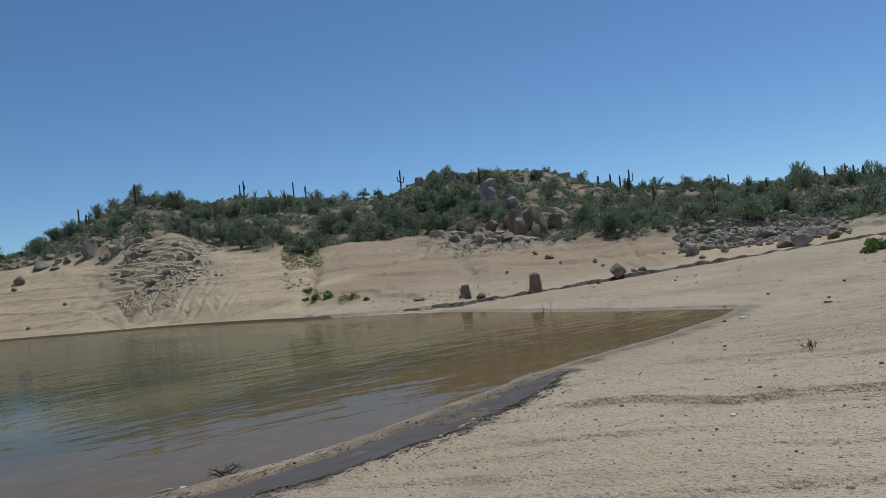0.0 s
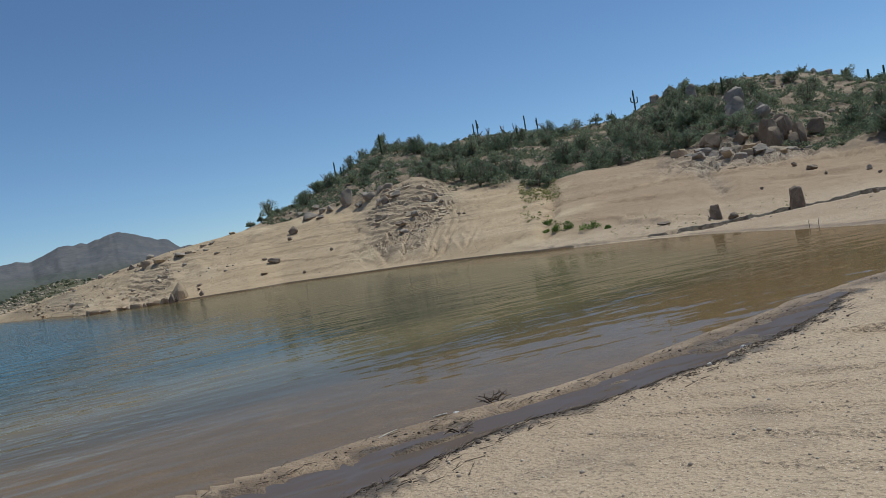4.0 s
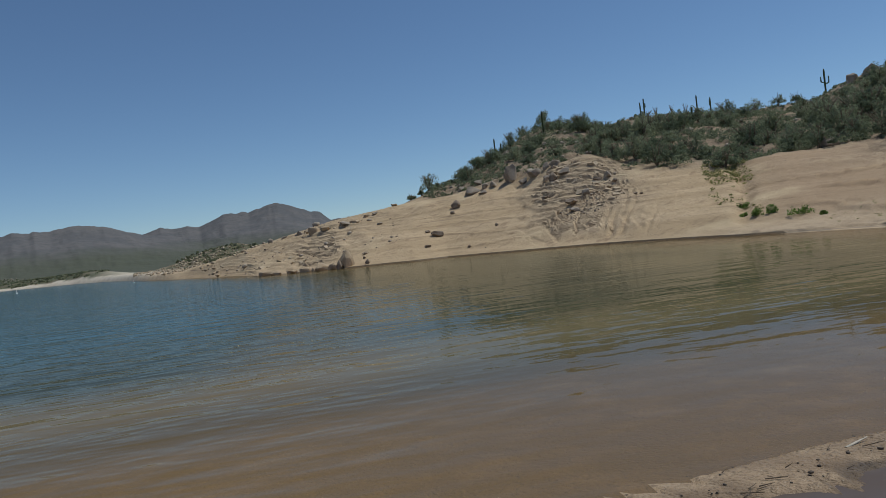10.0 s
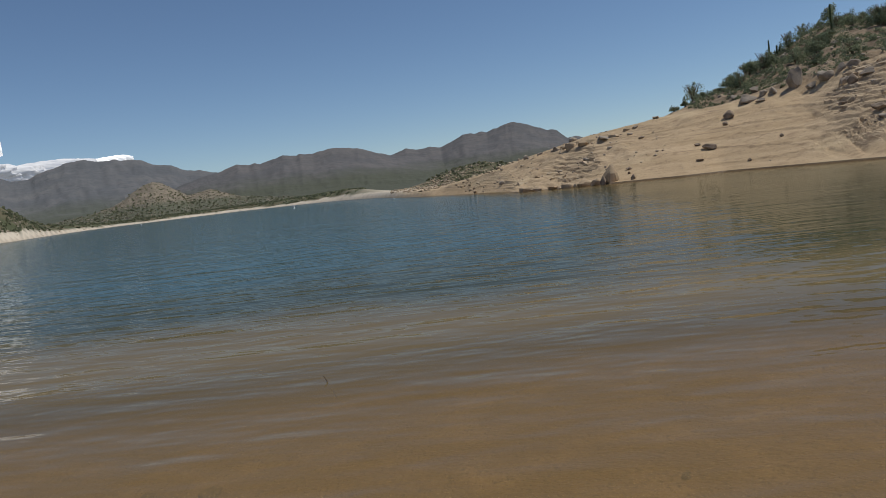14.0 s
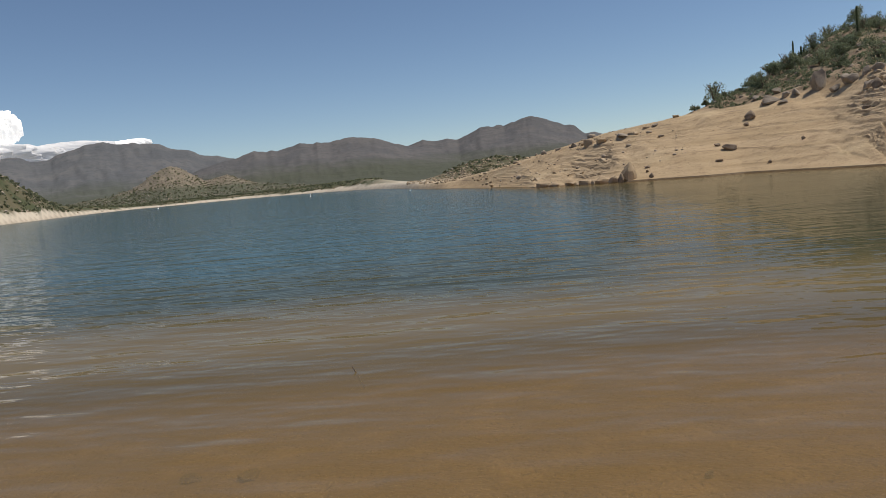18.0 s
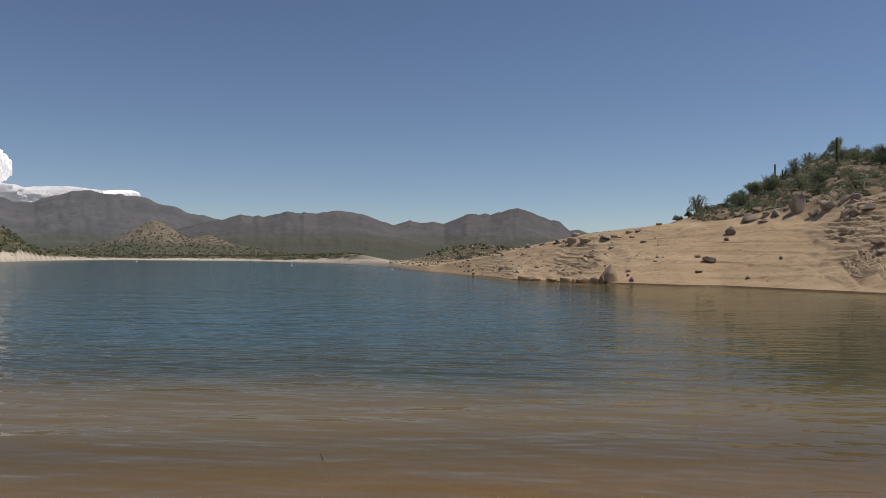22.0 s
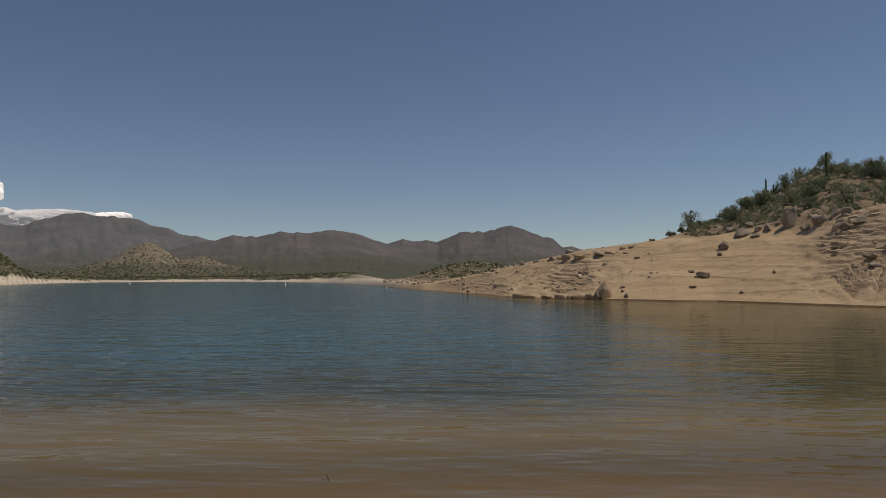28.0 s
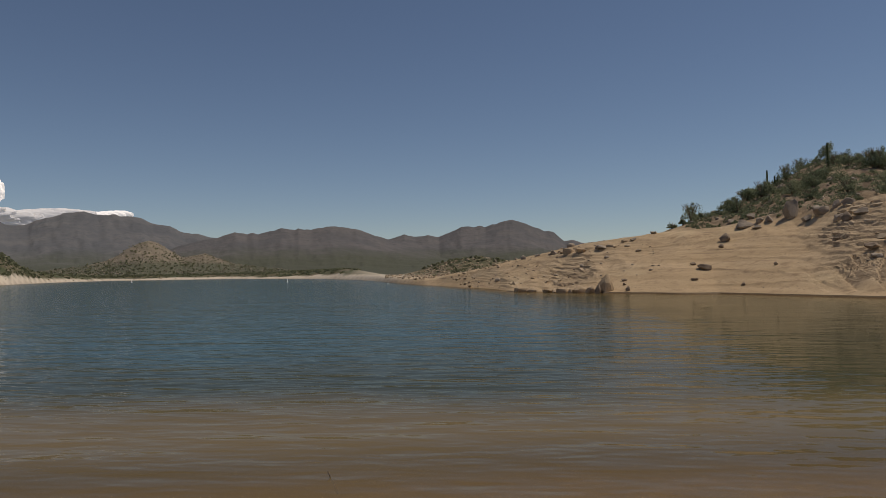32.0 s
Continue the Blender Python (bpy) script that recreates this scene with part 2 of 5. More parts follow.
BARK = plain_material("bark", (0.12, 0.095, 0.065), (0.2, 0.16, 0.11), 0.2)
CACTUS = plain_material("cactus_skin", (0.06, 0.08, 0.035), (0.10, 0.12, 0.055), 0.5)
# distance haze is put into these greyed rock colours, bluer on the farther range
RANGE = mountain_material("hazed_mountain_rock", (0.110, 0.109, 0.112), (0.142, 0.134, 0.131), (0.093, 0.094, 0.099), 170, 0.09, (0.086, 0.092, 0.066))
RANGE_FAR = mountain_material("hazed_mountain_rock_far", (0.112, 0.118, 0.126), (0.146, 0.146, 0.148), (0.096, 0.103, 0.112), 190, 0.08, (0.088, 0.096, 0.074))


# ---- shape of the land ----
OX, OY = 3.8, -3.2          # hub of the hill's bearings


def hash2(ix, iy, seed):
    h = (ix.astype(np.int64) * 374761393 + iy.astype(np.int64) * 668265263 + seed * 1442695041) & 0x7FFFFFFF
    h = ((h ^ (h >> 13)) * 1274126177) & 0x7FFFFFFF
    return ((h ^ (h >> 16)) & 0xFFFF) / 65535.0


def vnoise(x, y, seed=0):
    """Smooth value noise from 0 to 1."""
    ix, iy = np.floor(x), np.floor(y)
    fx, fy = x - ix, y - iy
    fx, fy = fx * fx * (3 - 2 * fx), fy * fy * (3 - 2 * fy)
    a, b = hash2(ix, iy, seed), hash2(ix + 1, iy, seed)
    c, d = hash2(ix, iy + 1, seed), hash2(ix + 1, iy + 1, seed)
    return (a * (1 - fx) + b * fx) * (1 - fy) + (c * (1 - fx) + d * fx) * fy


def fbm(x, y, octaves=4, seed=0):
    """Layered noise, about -1 to 1."""
    total, gain = 0.0, 1.0
    for k in range(octaves):
        total = total + gain * (2 * vnoise(x, y, seed + 17 * k) - 1)
        x, y, gain = x * 2.03 + 11.3, y * 2.03 + 5.7, gain * 0.5
    return total / 1.6


def ridged(x, y, octaves=4, seed=0):
    total, gain = 0.0, 1.0
    for k in range(octaves):
        total = total + gain * (1 - np.abs(2 * vnoise(x, y, seed + 13 * k) - 1) * 2)
        x, y, gain = x * 2.1 + 3.1, y * 2.1 + 9.2, gain * 0.5
    return total / 1.9


def smooth(a, b, x):
    t = np.clip((x - a) / (b - a), 0, 1)
    return t * t * (3 - 2 * t)


# Bearings from the hub in degrees, and along them: the shore, the foot of the hill (distance, height),
# the upper edge of the bare band and the skyline.
SHORE = ((-90, 60), (-60, 90), (-48, 170), (-40, 230), (-36, 330), (-30, 640), (-22, 640), (-14, 330), (-10, 150), (-8.4, 121), (-5.5, 92), (-3.4, 77), (-2.8, 71), (1.1, 67),
         (3.2, 62.5), (8.5, 58.5), (11.1, 59), (15.6, 54), (18, 52), (21, 49.5), (25.6, 44.5), (30.6, 39), (34, 37), (38.3, 34.3))
FOOT = ((30, 40.0, 0.15), (38, 35.6, 0.15), (40.5, 34, 0.2), (46.3, 36, 0.24), (54, 37.4, 0.54), (58, 38, 0.78), (62, 38.5, 0.98),
        (67.7, 39, 1.2), (73.5, 39.5, 1.5), (90, 40, 2.2))
EDGE = ((-12, 135, 0.6), (-7.5, 120, 0.9), (-6.1, 108, 1.6), (-3.4, 92, 2.5), (-1.4, 86, 3.2), (1.5, 84, 4.2), (3.2, 82, 4.7), (7.2, 82, 5.4), (11.4, 80, 5.8), (14, 78, 6.1), (17, 74, 6.0),
        (19.5, 72, 7.0), (22, 71, 7.6), (23.8, 68, 6.8), (25.3, 64, 5.5), (28, 62, 4.8), (32, 60, 4.2), (35, 61, 4.9),
        (41, 62, 4.95), (46, 62, 5.2), (50, 56.5, 3.7), (52, 54, 3.0), (55, 52, 2.6), (59, 51.5, 2.5), (62, 54, 2.9), (66, 54, 2.7), (73.6, 50, 2.4), (90, 48, 2.6))
SKY = (
    (-12, 150, 0.5), (-7.5, 122, 1.0), (-6.1, 109, 1.7), (-3.4, 96, 2.6), (-1.4, 90, 3.4), (1.5, 88, 4.4), (3.2, 87, 4.9), (7.2, 87, 5.6),
    (9.2, 88, 6.2), (11.2, 92, 7.1), (13, 97, 8.0), (15, 102, 10.4), (17.4, 107, 12.8), (20, 112, 15.9), (22.4, 113, 15.7), (23.6, 114, 14.9),
    (25.6, 115, 15.4), (28, 118, 15.9), (31.4, 118, 15.5), (34, 118, 14.2), (36.6, 118, 14.5), (38.8, 116, 14.2), (40.4, 112, 15.4), (43.4, 106, 15.5),
    (48.6, 106, 14.9), (51.7, 109, 14.3), (53.7, 114, 13.1), (56.6, 120, 12.0), (59.5, 120, 11.7), (63, 120, 10.7), (66.4, 120, 8.6), (69, 120, 10.4),
    (71, 120, 9.3), (74, 120, 8.9), (90, 120, 9.0),
)
# The near bank of the cove, from its tip to the south-west.
BANK = ((20.0, 8.0), (22.4, 7.2), (22.2, 5.9), (20.5, 5.4), (16.9, 4.8), (13.9, 4.6), (12.3, 4.35), (10.8, 4.0), (9.7, 3.8), (8.5, 3.48), (7.5, 3.34), (6.2, 3.38), (5.5, 3.36),
        (4.5, 3.25), (3.3, 3.1), (2.0, 2.9), (0.4, 2.65), (-1.5, 2.35), (-3, 2.0), (-8, 1.0), (-20, -2), (-60, -20))
# The head of the cove, where the sand slope comes down to it.
HEAD = ((22.3, 5.8), (22.7, 7.8), (22.6, 9.6), (23.2, 12.3), (24.0, 15.6), (25.0, 19.8), (25.2, 23.4), (24.6, 27.0), (23.8, 30.4))
# A small scarp across the sand.
SCARP = ((10.05, 2.35), (10.4, 1.95), (10.75, 1.6), (10.65, 1.0), (10.7, 0.3), (11.2, -0.2), (11.5, -0.9), (12.4, -2.2))
# The muddy brook behind the bank.
BROOK = ((12.6, 4.0, 0.08), (11.2, 3.5, 0.28), (10.2, 3.15, 0.31), (9.2, 2.92, 0.33), (8.2, 2.74, 0.34), (7.2, 2.66, 0.29), (6.2, 2.62, 0.29), (5.4, 2.46, 0.42), (4.2, 2.25, 0.52), (2.8, 1.95, 0.52), (0.9, 1.6, 0.45), (-2.6, 0.8, 0.45))


def column(rows, i, x):
    a = np.array(rows)
    return np.interp(x, a[:, 0], a[:, i])


def to_line(x, y, rows):
    """Distance to a line of points, and the value (third number) at the nearest place of it."""
    best, value = np.full(x.shape, 1e9), np.zeros(x.shape)
    for p, q in zip(rows[:-1], rows[1:]):
        dx, dy = q[0] - p[0], q[1] - p[1]
        s = np.clip(((x - p[0]) * dx + (y - p[1]) * dy) / (dx * dx + dy * dy), 0, 1)
        d = np.hypot(x - p[0] - s * dx, y - p[1] - s * dy)
        if len(p) > 2:
            value = np.where(d < best, p[2] + s * (q[2] - p[2]), value)
        best = np.minimum(best, d)
    return best, value


def bank_y(x):
    a = np.array(BANK[2:])[::-1]
    return np.interp(x, a[:, 0], a[:, 1])


def foot_line(b):
    """Distance of the water's edge, and of the foot of the hill, along a bearing."""
    rs = column(SHORE, 1, b) * (1 + 0.012 * fbm(b / 6 + 7, b * 0, 4, 5))
    right = smooth(33, 40, b)
    rf = column(FOOT, 1, b) * right + (rs + 0.4) * (1 - right)
    rf = rf + right * (0.45 * fbm(b / 1.4, b * 0 + 3.3, 4, 19) + 0.25 * fbm(b / 0.4, b * 0 + 1.3, 3, 20))
    return rs, np.where(b < 33, rs + 0.4, rf), right


def land(x, y):
    """Height of the ground, and how far it is overgrown, rocky, and darkened by mud and bank shade."""
    x, y = np.asarray(x, float), np.asarray(y, float)
    dx, dy = x - OX, y - OY
    r, b = np.hypot(dx, dy), np.degrees(np.arctan2(dx, dy))
    rs, rf, right = foot_line(b)
    re, ze = column(EDGE, 1, b), column(EDGE, 2, b)
    rk, zk = column(SKY, 1, b), column(SKY, 2, b)
    re = re + 2.2 * fbm(x / 6, y / 6, 3, 9)
    # hill side: shore, foot, edge, skyline, then falling gently behind
    zf = column(FOOT, 2, b) * right + 0.10 * (1 - right)
    f1 = np.clip((r - rf) / np.maximum(re - rf, 1), 0, 1)
    f2 = np.clip((r - re) / np.maximum(rk - re, 1), 0, 1)
    hill = zf + (ze - zf) * (0.75 * f1 + 0.25 * f1 ** 1.6) + (zk - ze) * (0.8 * f2 + 0.2 * smooth(0, 1, f2))
    hill = hill + right * 0.12 * fbm(b / 0.7, b * 0 + 2, 3, 18) * np.exp(-np.clip(r - rf, 0, 9) / 0.6)
    hill = hill - smooth(0, 70, r - rk) * 0.6 * zk - smooth(60, 160, r - rk) * 0.2 * zk
    over = smooth(-1, 3, r - re) * smooth(8.5, 12, b) * smooth(150, 110, b)
    # relief of the hill: outcrops on the spur, gullies, faint old shorelines
    bare = smooth(0, 3, r - rf) * (1 - over) * smooth(-12, -6, b)
    spur = np.exp(-((b - 21.4 - 0.08 * (r - 62)) / 4.9) ** 4) * (0.55 + 0.45 * vnoise(x / 5, y / 5, 26)) * smooth(44, 50, r) * smooth(84, 72, r)
    ledges = np.exp(-((b - 47) / 6.0) ** 2) * smooth(50, 56, r) * smooth(75, 66, r)
    point = np.exp(-((b - 2) / 4.5) ** 2) * smooth(66, 70, r) * smooth(90, 80, r)
    rough = np.clip(0.37 * spur * smooth(0.3, 3.5, r - rf) + 0.6 * ledges + 0.27 * point, 0, 1)
    upper = smooth(50, 60, r)
    along = b * 1.1
    dip = 1.7 * (vnoise(x / 8, y / 8, 29) - 0.5) * spur
    bed = hill * 2.1 + dip * (along - 23) + 0.012 * (b - 21.5) ** 2 * spur - 0.4 * (b - 2) * point + 0.9 * fbm(x / 6, y / 6, 3, 21) + 0.3 * fbm(along / 2.4, r / 2.0, 3, 3)
    bed = bed - np.floor(bed)
    hill = hill + rough * 0.75 * (0.15 + 0.85 * upper) * (smooth(0.72, 0.98, bed) - bed) * (0.1 + 1.2 * vnoise(along / 2.4, r / 1.6, 22))
    block = hill * 2.2 + 2.6 * along * (vnoise(x / 9, y / 9, 30) - 0.35) + 0.8 * fbm(x / 3, y / 3, 3, 34)
    block = block - np.floor(block)
    hill = hill + rough * 0.95 * (0.3 + 0.7 * upper) * (smooth(0.68, 0.96, block) - block) * (0.1 + 1.2 * vnoise(x / 1.8, y / 1.8, 35))
    slant = along + 0.16 * (r - 50) + 1.0 * fbm(x / 7, y / 7, 2, 2)
    joint = np.abs(fbm(slant / 1.5, r / 14, 3, 25))
    hill = hill - rough * 0.8 * smooth(0.13, 0.0, joint) * smooth(0.35, 0.6, vnoise(x / 4, y / 4, 27))
    runnel = np.abs(fbm((along - 0.20 * (r - 50) * np.sign(b - 20.5)) / 1.25 + 0.3 * fbm(x / 3, y / 3, 2, 36), r / 22, 3, 37))
    hill = hill - rough * (1 - upper) * 1.5 * smooth(0.22, 0.0, runnel)
    hill = hill + rough * (0.12 * ridged(along / 1.6, r / 1.0, 3, 24) + 0.10 * fbm(x / 0.45, y / 0.45, 2, 23) - 0.04)
    crack = np.abs(fbm((b - 57) * 0.8 + 0.16 * (r - 48), r / 16, 2, 38))
    hill = hill - 0.22 * smooth(0.05, 0.0, crack) * smooth(52, 54, b) * smooth(62, 60, b) * smooth(40, 42, r) * smooth(60, 57, r)
    scar = np.exp(-((b - 44.2 - 0.5 * np.sin(r / 3)) / 0.75) ** 2) * smooth(41, 45, r) * smooth(62, 58, r)
    hill = hill + scar * (0.3 * ridged(x / 1.2, y / 1.2, 3, 28) - 0.25)
    hill = hill + bare * (0.10 * fbm(x / 3, y / 3, 4, 31) + 0.018 * np.sin(hill * 9 + 4 * fbm(x / 12, y / 12, 2, 8)) + 0.05 * fbm(x / 0.8, y / 0.8, 2, 33))
    step = hill * 1.15 + 0.7 * fbm(x / 11, y / 11, 3, 77)
    hill = hill + bare * (0.13 + 0.12 * smooth(34, 38, b)) * smooth(0.3, 0.55, vnoise(x / 6, y / 6, 78)) * (smooth(0.86, 1.0, step - np.floor(step)) - 0.5)
    gully = np.exp(-((b - 31.5 - 0.9 * np.sin(r / 7)) / 0.55) ** 2) * smooth(40, 46, r) * smooth(70, 58, r)
    hill = hill - 0.35 * gully
    hill = hill + over * (0.9 * fbm(x / 7, y / 7, 4, 41) + 0.25 * ridged(x / 2.2, y / 2.2, 3, 44))
    # far side of the lake: low banks and a plain
    plain = 0.5 + np.clip(r - rs, 0, 60) * 0.045 + np.clip(r - rs - 60, 0, 3000) * 0.009 + 1.2 * fbm(x / 60, y / 60, 3, 51) * smooth(5, 60, r - rs)
    knoll = 22 * smooth(-33.0, -41.0, b) * smooth(10, 110, r - rs) * smooth(900, 500, r)
    knoll = knoll + knoll * 0.12 * ridged(x / 40, y / 40, 3, 55)
    bankrise = 2.3 * smooth(-30.5, -37.5, b) * smooth(0, 14, r - rs)
    far = plain + knoll + bankrise + 1.6 * np.exp(-((b + 9) / 5) ** 2) * smooth(0, 18, r - rs) + 0.5 * fbm(x / 25, y / 25, 4, 57) * smooth(0, 10, r - rs) * smooth(60, 20, r - rs)
    w = smooth(-14, -9, b)
    side = far * (1 - w) + hill * w
    side = side + 4.2 * np.exp(-((b + 4) / 4.5) ** 2) * smooth(125, 190, r) * smooth(440, 300, r) * (1 + 0.5 * fbm(x / 25, y / 25, 3, 53))
    # water's bed
    inside = rs - r
    lake = -np.clip(inside, 0, 400) * 0.075
    cliff = np.where(inside > 0, lake, side)
    # the beach on the near side
    db, _ = to_line(x, y, BANK)
    dh, _ = to_line(x, y, HEAD)
    south = (y < bank_y(x)) & (x < 22.2)
    head = (x > np.interp(y, [p[1] for p in HEAD], [p[0] for p in HEAD])) & (b < 100) & (y > 5.8) & (y < 60)
    east = (x >= 22.2) & (y <= 5.8)
    ashore = south | east | (head & (r < rf + 2))
    d = np.minimum(db, dh)
    slope = 0.05 + 0.035 * smooth(45, 78, b) * smooth(8, 22, r)
    beach = 0.02 + np.minimum(d, 1.2) * 0.05 + np.clip(d - 1.2, 0, 40) * slope
    beach = beach + 0.03 * fbm(x / 1.7, y / 1.7, 4, 61) * smooth(0.8, 3, d)
    # thin wind and water lines across the slope, a crack, small hummocks
    u = y * 0.93 - x * 0.36 + 0.5 * fbm(x / 5, y / 5, 3, 63)
    beach = beach + 0.012 * ridged(u / 0.9, x / 14, 2, 66) * smooth(1.5, 5, d)
    v, p = 0.89 * x + 0.46 * y, 0.89 * y - 0.46 * x
    tread = v / 0.62 + 0.9 * fbm(x / 4, y / 4, 4, 64)
    beach = beach + 0.05 * (smooth(0.72, 0.98, tread - np.floor(tread)) - (tread - np.floor(tread))) * smooth(0.45, 0.62, vnoise(p / 1.9 + 5, v / 0.7, 65)) * smooth(0.9, 2.2, d) * smooth(5.5, 8, x)
    ds, _ = to_line(x, y, SCARP)
    lower = x < np.interp(-y, [-p[1] for p in SCARP], [p[0] for p in SCARP]) + 0.05 * fbm(x / 3, y / 0.5, 3, 68)
    beach = beach - 0.075 * lower * smooth(1.5, 0.0, ds) * smooth(2.4, 1.9, y)
    shelf = 0.042 * d + 0.085 * np.clip(d - 3.8, 0, 60)
    bed = np.maximum(lake, -shelf)
    bed = np.maximum(bed, -9) + 0.025 * fbm(x / 2.5, y / 2.5, 3, 71)
    z = np.where(ashore & (r < rf), beach, np.where(inside > 0, bed, side))
    # the wash between the beach and the hill: a channel with a cut far bank
    chan = (b > 39) & (r > rf - 1.6) & (r < rf)
    deep = smooth(-1.6, -0.5, r - rf) * smooth(39, 46, b) * np.clip(0.17 + 0.24 * fbm(b / 1.1, b * 0, 4, 29), 0.02, 0.5)
    z = np.where(chan, z - deep, z)
    # the brook's trench
    dk, wk = to_line(x, y, BROOK)
    wk = wk * 0.85 * (1 + 0.65 * fbm(x / 0.55, y / 0.45, 4, 81))
    trench = 1 - smooth(wk * 0.7, wk * 1.25 + 0.1, dk)
    z = np.where(south, z * (1 - trench) + (0.006 + 0.07 * fbm(x / 0.7, y / 0.2, 4, 82)) * trench, z)
    levee = np.exp(-((d - 0.22) / 0.14) ** 2) * (x > 3) * (x < 13) * south
    z = z + 0.012 * levee * (0.7 + 0.6 * fbm(x / 0.3, y / 0.3, 3, 83))
    mud_shade = np.where(south, smooth(wk * 1.25 + 0.17, wk * 1.12 + 0.10, dk + 0.26 * fbm(x / 0.28, y / 0.2, 4, 86)), 0)
    mud_shade = np.maximum(mud_shade, smooth(0.55, 0.25, d + 0.4 * fbm(x / 0.4, y / 0.4, 4, 85)) * (x > 11.5) * ashore * 0.75)
    mud_shade = mud_shade * smooth(0.05, 0.3, d + 0.12 * fbm(x / 0.3, y / 0.3, 3, 84))
    mud_shade = mud_shade * (0.85 + 0.35 * fbm(x / 0.35, y / 0.35, 3, 87))
    # wet stain at the waterline, with the undercut bank's shade coloured in as well
    mud_shade = np.maximum(mud_shade, 0.8 * smooth(0.12, 0.05, np.abs(r - rs)) * (b > -3) * (b < 36))
    # cut face of the wash: its shade is painted on with the mud colour
    mud_shade = np.maximum(mud_shade, 0.92 * (b > 39) * smooth(0.16, 0.06, np.abs(r - rf)) * (r < 60))
    grow = np.where(w < 1, (1 - w) * smooth(14, 26, r - rs + 10 * fbm(x / 20, y / 20, 3, 58)), 0) + over * w
    grow = np.maximum(grow, smooth(14, 40, r - rk + 12 * fbm(x / 14, y / 14, 3, 59)) * (b < 9) * smooth(-10, -8, b))
    grow = np.where(ashore, 0, grow) * (inside < 0)
    z = np.where(b < -150, np.maximum(z, 0.4), z)
    z = np.where(b > 110, np.maximum(z, 0.4), z)
    field_ = smooth(59, 61.5, b) * smooth(44, 48, r) * smooth(66, 58, r) * 0.9
    return z, np.clip(grow, 0, 1), np.clip(1.25 * rough + ledges * 0.2 + field_ + 0.5 * scar, 0, 1), np.clip(mud_shade, 0, 1)


# ---- helpers for meshes ----


def mesh_of(name, verts, faces, material, flat=False):
    me = bpy.data.meshes.new(name)
    me.from_pydata(verts, [], faces)
    me.materials.append(material)
    if not flat:
        me.polygons.foreach_set("use_smooth", [True] * len(me.polygons))
    me.update()
    return me


def grid_mesh(name, x, y, z, material, keep=None):
    """A sheet over the arrays x, y, z (rows by columns)."""
    h, w = x.shape
    co = np.stack([x, y, z], -1).reshape(-1, 3)
    i = np.arange(h * w).reshape(h, w)
    quads = np.stack([i[:-1, :-1], i[:-1, 1:], i[1:, 1:], i[1:, :-1]], -1).reshape(-1, 4)
    a, b, c = (co[quads[len(quads) // 2, k]] for k in (0, 1, 3))
    if np.cross(b - a, c - a)[2] < 0:
        quads = quads[:, ::-1]
    if keep is not None:
        quads = quads[keep[quads].any(1)]
    me = bpy.data.meshes.new(name)
    me.vertices.add(len(co))
    me.vertices.foreach_set("co", co.ravel())
    me.loops.add(quads.size)
    me.loops.foreach_set("vertex_index", quads.ravel())
    me.polygons.add(len(quads))
    me.polygons.foreach_set("loop_start", np.arange(0, quads.size, 4))
    me.polygons.foreach_set("use_smooth", np.ones(len(quads), bool))
    me.materials.append(material)
    me.update(calc_edges=True)
    return me


def layer(me, name, values):
    a = me.attributes.new(name, "FLOAT", "POINT")
    a.data.foreach_set("value", np.ascontiguousarray(values, dtype=np.float32).ravel())


def part(name, me, parent, m=None, label=""):
    ob = new(name, me)
    ob.parent = parent
    if m is not None:
        ob.matrix_local = m
    return tagged(ob, label) if label else ob


# ---- the ground and the water ----
bearings = np.concatenate([np.arange(-180, -54, 6), np.arange(-54, -12, 0.3), np.arange(-12, 12, 0.24), np.arange(12, 28, 0.15), np.arange(28, 84, 0.24), np.arange(84, 110, 2), np.arange(110, 181, 5)])
radii = np.concatenate([[0.02, 0.4], np.geomspace(0.8, 4, 50), np.geomspace(4.02, 36.2, 400), [36.4, 36.6, 36.75, 36.85, 36.92, 36.97, 37.0, 37.03, 37.08, 37.15, 37.25, 37.4, 37.65], np.arange(37.95, 70, 0.22), np.arange(70, 124, 0.36), np.geomspace(126, 700, 110), np.geomspace(760, 4900, 22)])
bb, rr = np.meshgrid(np.radians(bearings), radii, indexing="ij")
# rows of the sheet follow the foot of the hill, where the cut banks are
edge_s, edge_f, blend = foot_line(np.degrees(bb))
cut = np.clip(edge_s * (1 - blend) + edge_f * blend, 30, 90) + 0.012
cut = 37 + (cut - 37) * smooth(-14, -7, np.degrees(bb)) * smooth(100, 86, np.degrees(bb))
flat_rr = rr
rr = np.where(rr < 37, rr * cut / 37, np.where(rr < 124, cut + (rr - 37) * (124 - cut) / 87, rr))
gx, gy = OX + rr * np.sin(bb), OY + rr * np.cos(bb)
gz, grow, rocky, mud_shade = land(gx, gy)
gdb = np.minimum(to_line(gx, gy, BANK)[0], to_line(gx, gy, HEAD)[0])
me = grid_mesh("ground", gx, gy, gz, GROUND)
layer(me, "grow", grow), layer(me, "rocky", rocky), layer(me, "mud_shade", mud_shade)
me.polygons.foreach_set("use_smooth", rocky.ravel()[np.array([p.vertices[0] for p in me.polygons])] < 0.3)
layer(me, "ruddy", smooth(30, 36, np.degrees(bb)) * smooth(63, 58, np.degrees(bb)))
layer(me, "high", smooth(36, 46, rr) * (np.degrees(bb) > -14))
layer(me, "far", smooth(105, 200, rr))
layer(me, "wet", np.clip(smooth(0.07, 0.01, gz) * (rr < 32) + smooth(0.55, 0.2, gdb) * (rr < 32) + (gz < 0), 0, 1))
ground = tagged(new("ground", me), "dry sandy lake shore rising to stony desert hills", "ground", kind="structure")

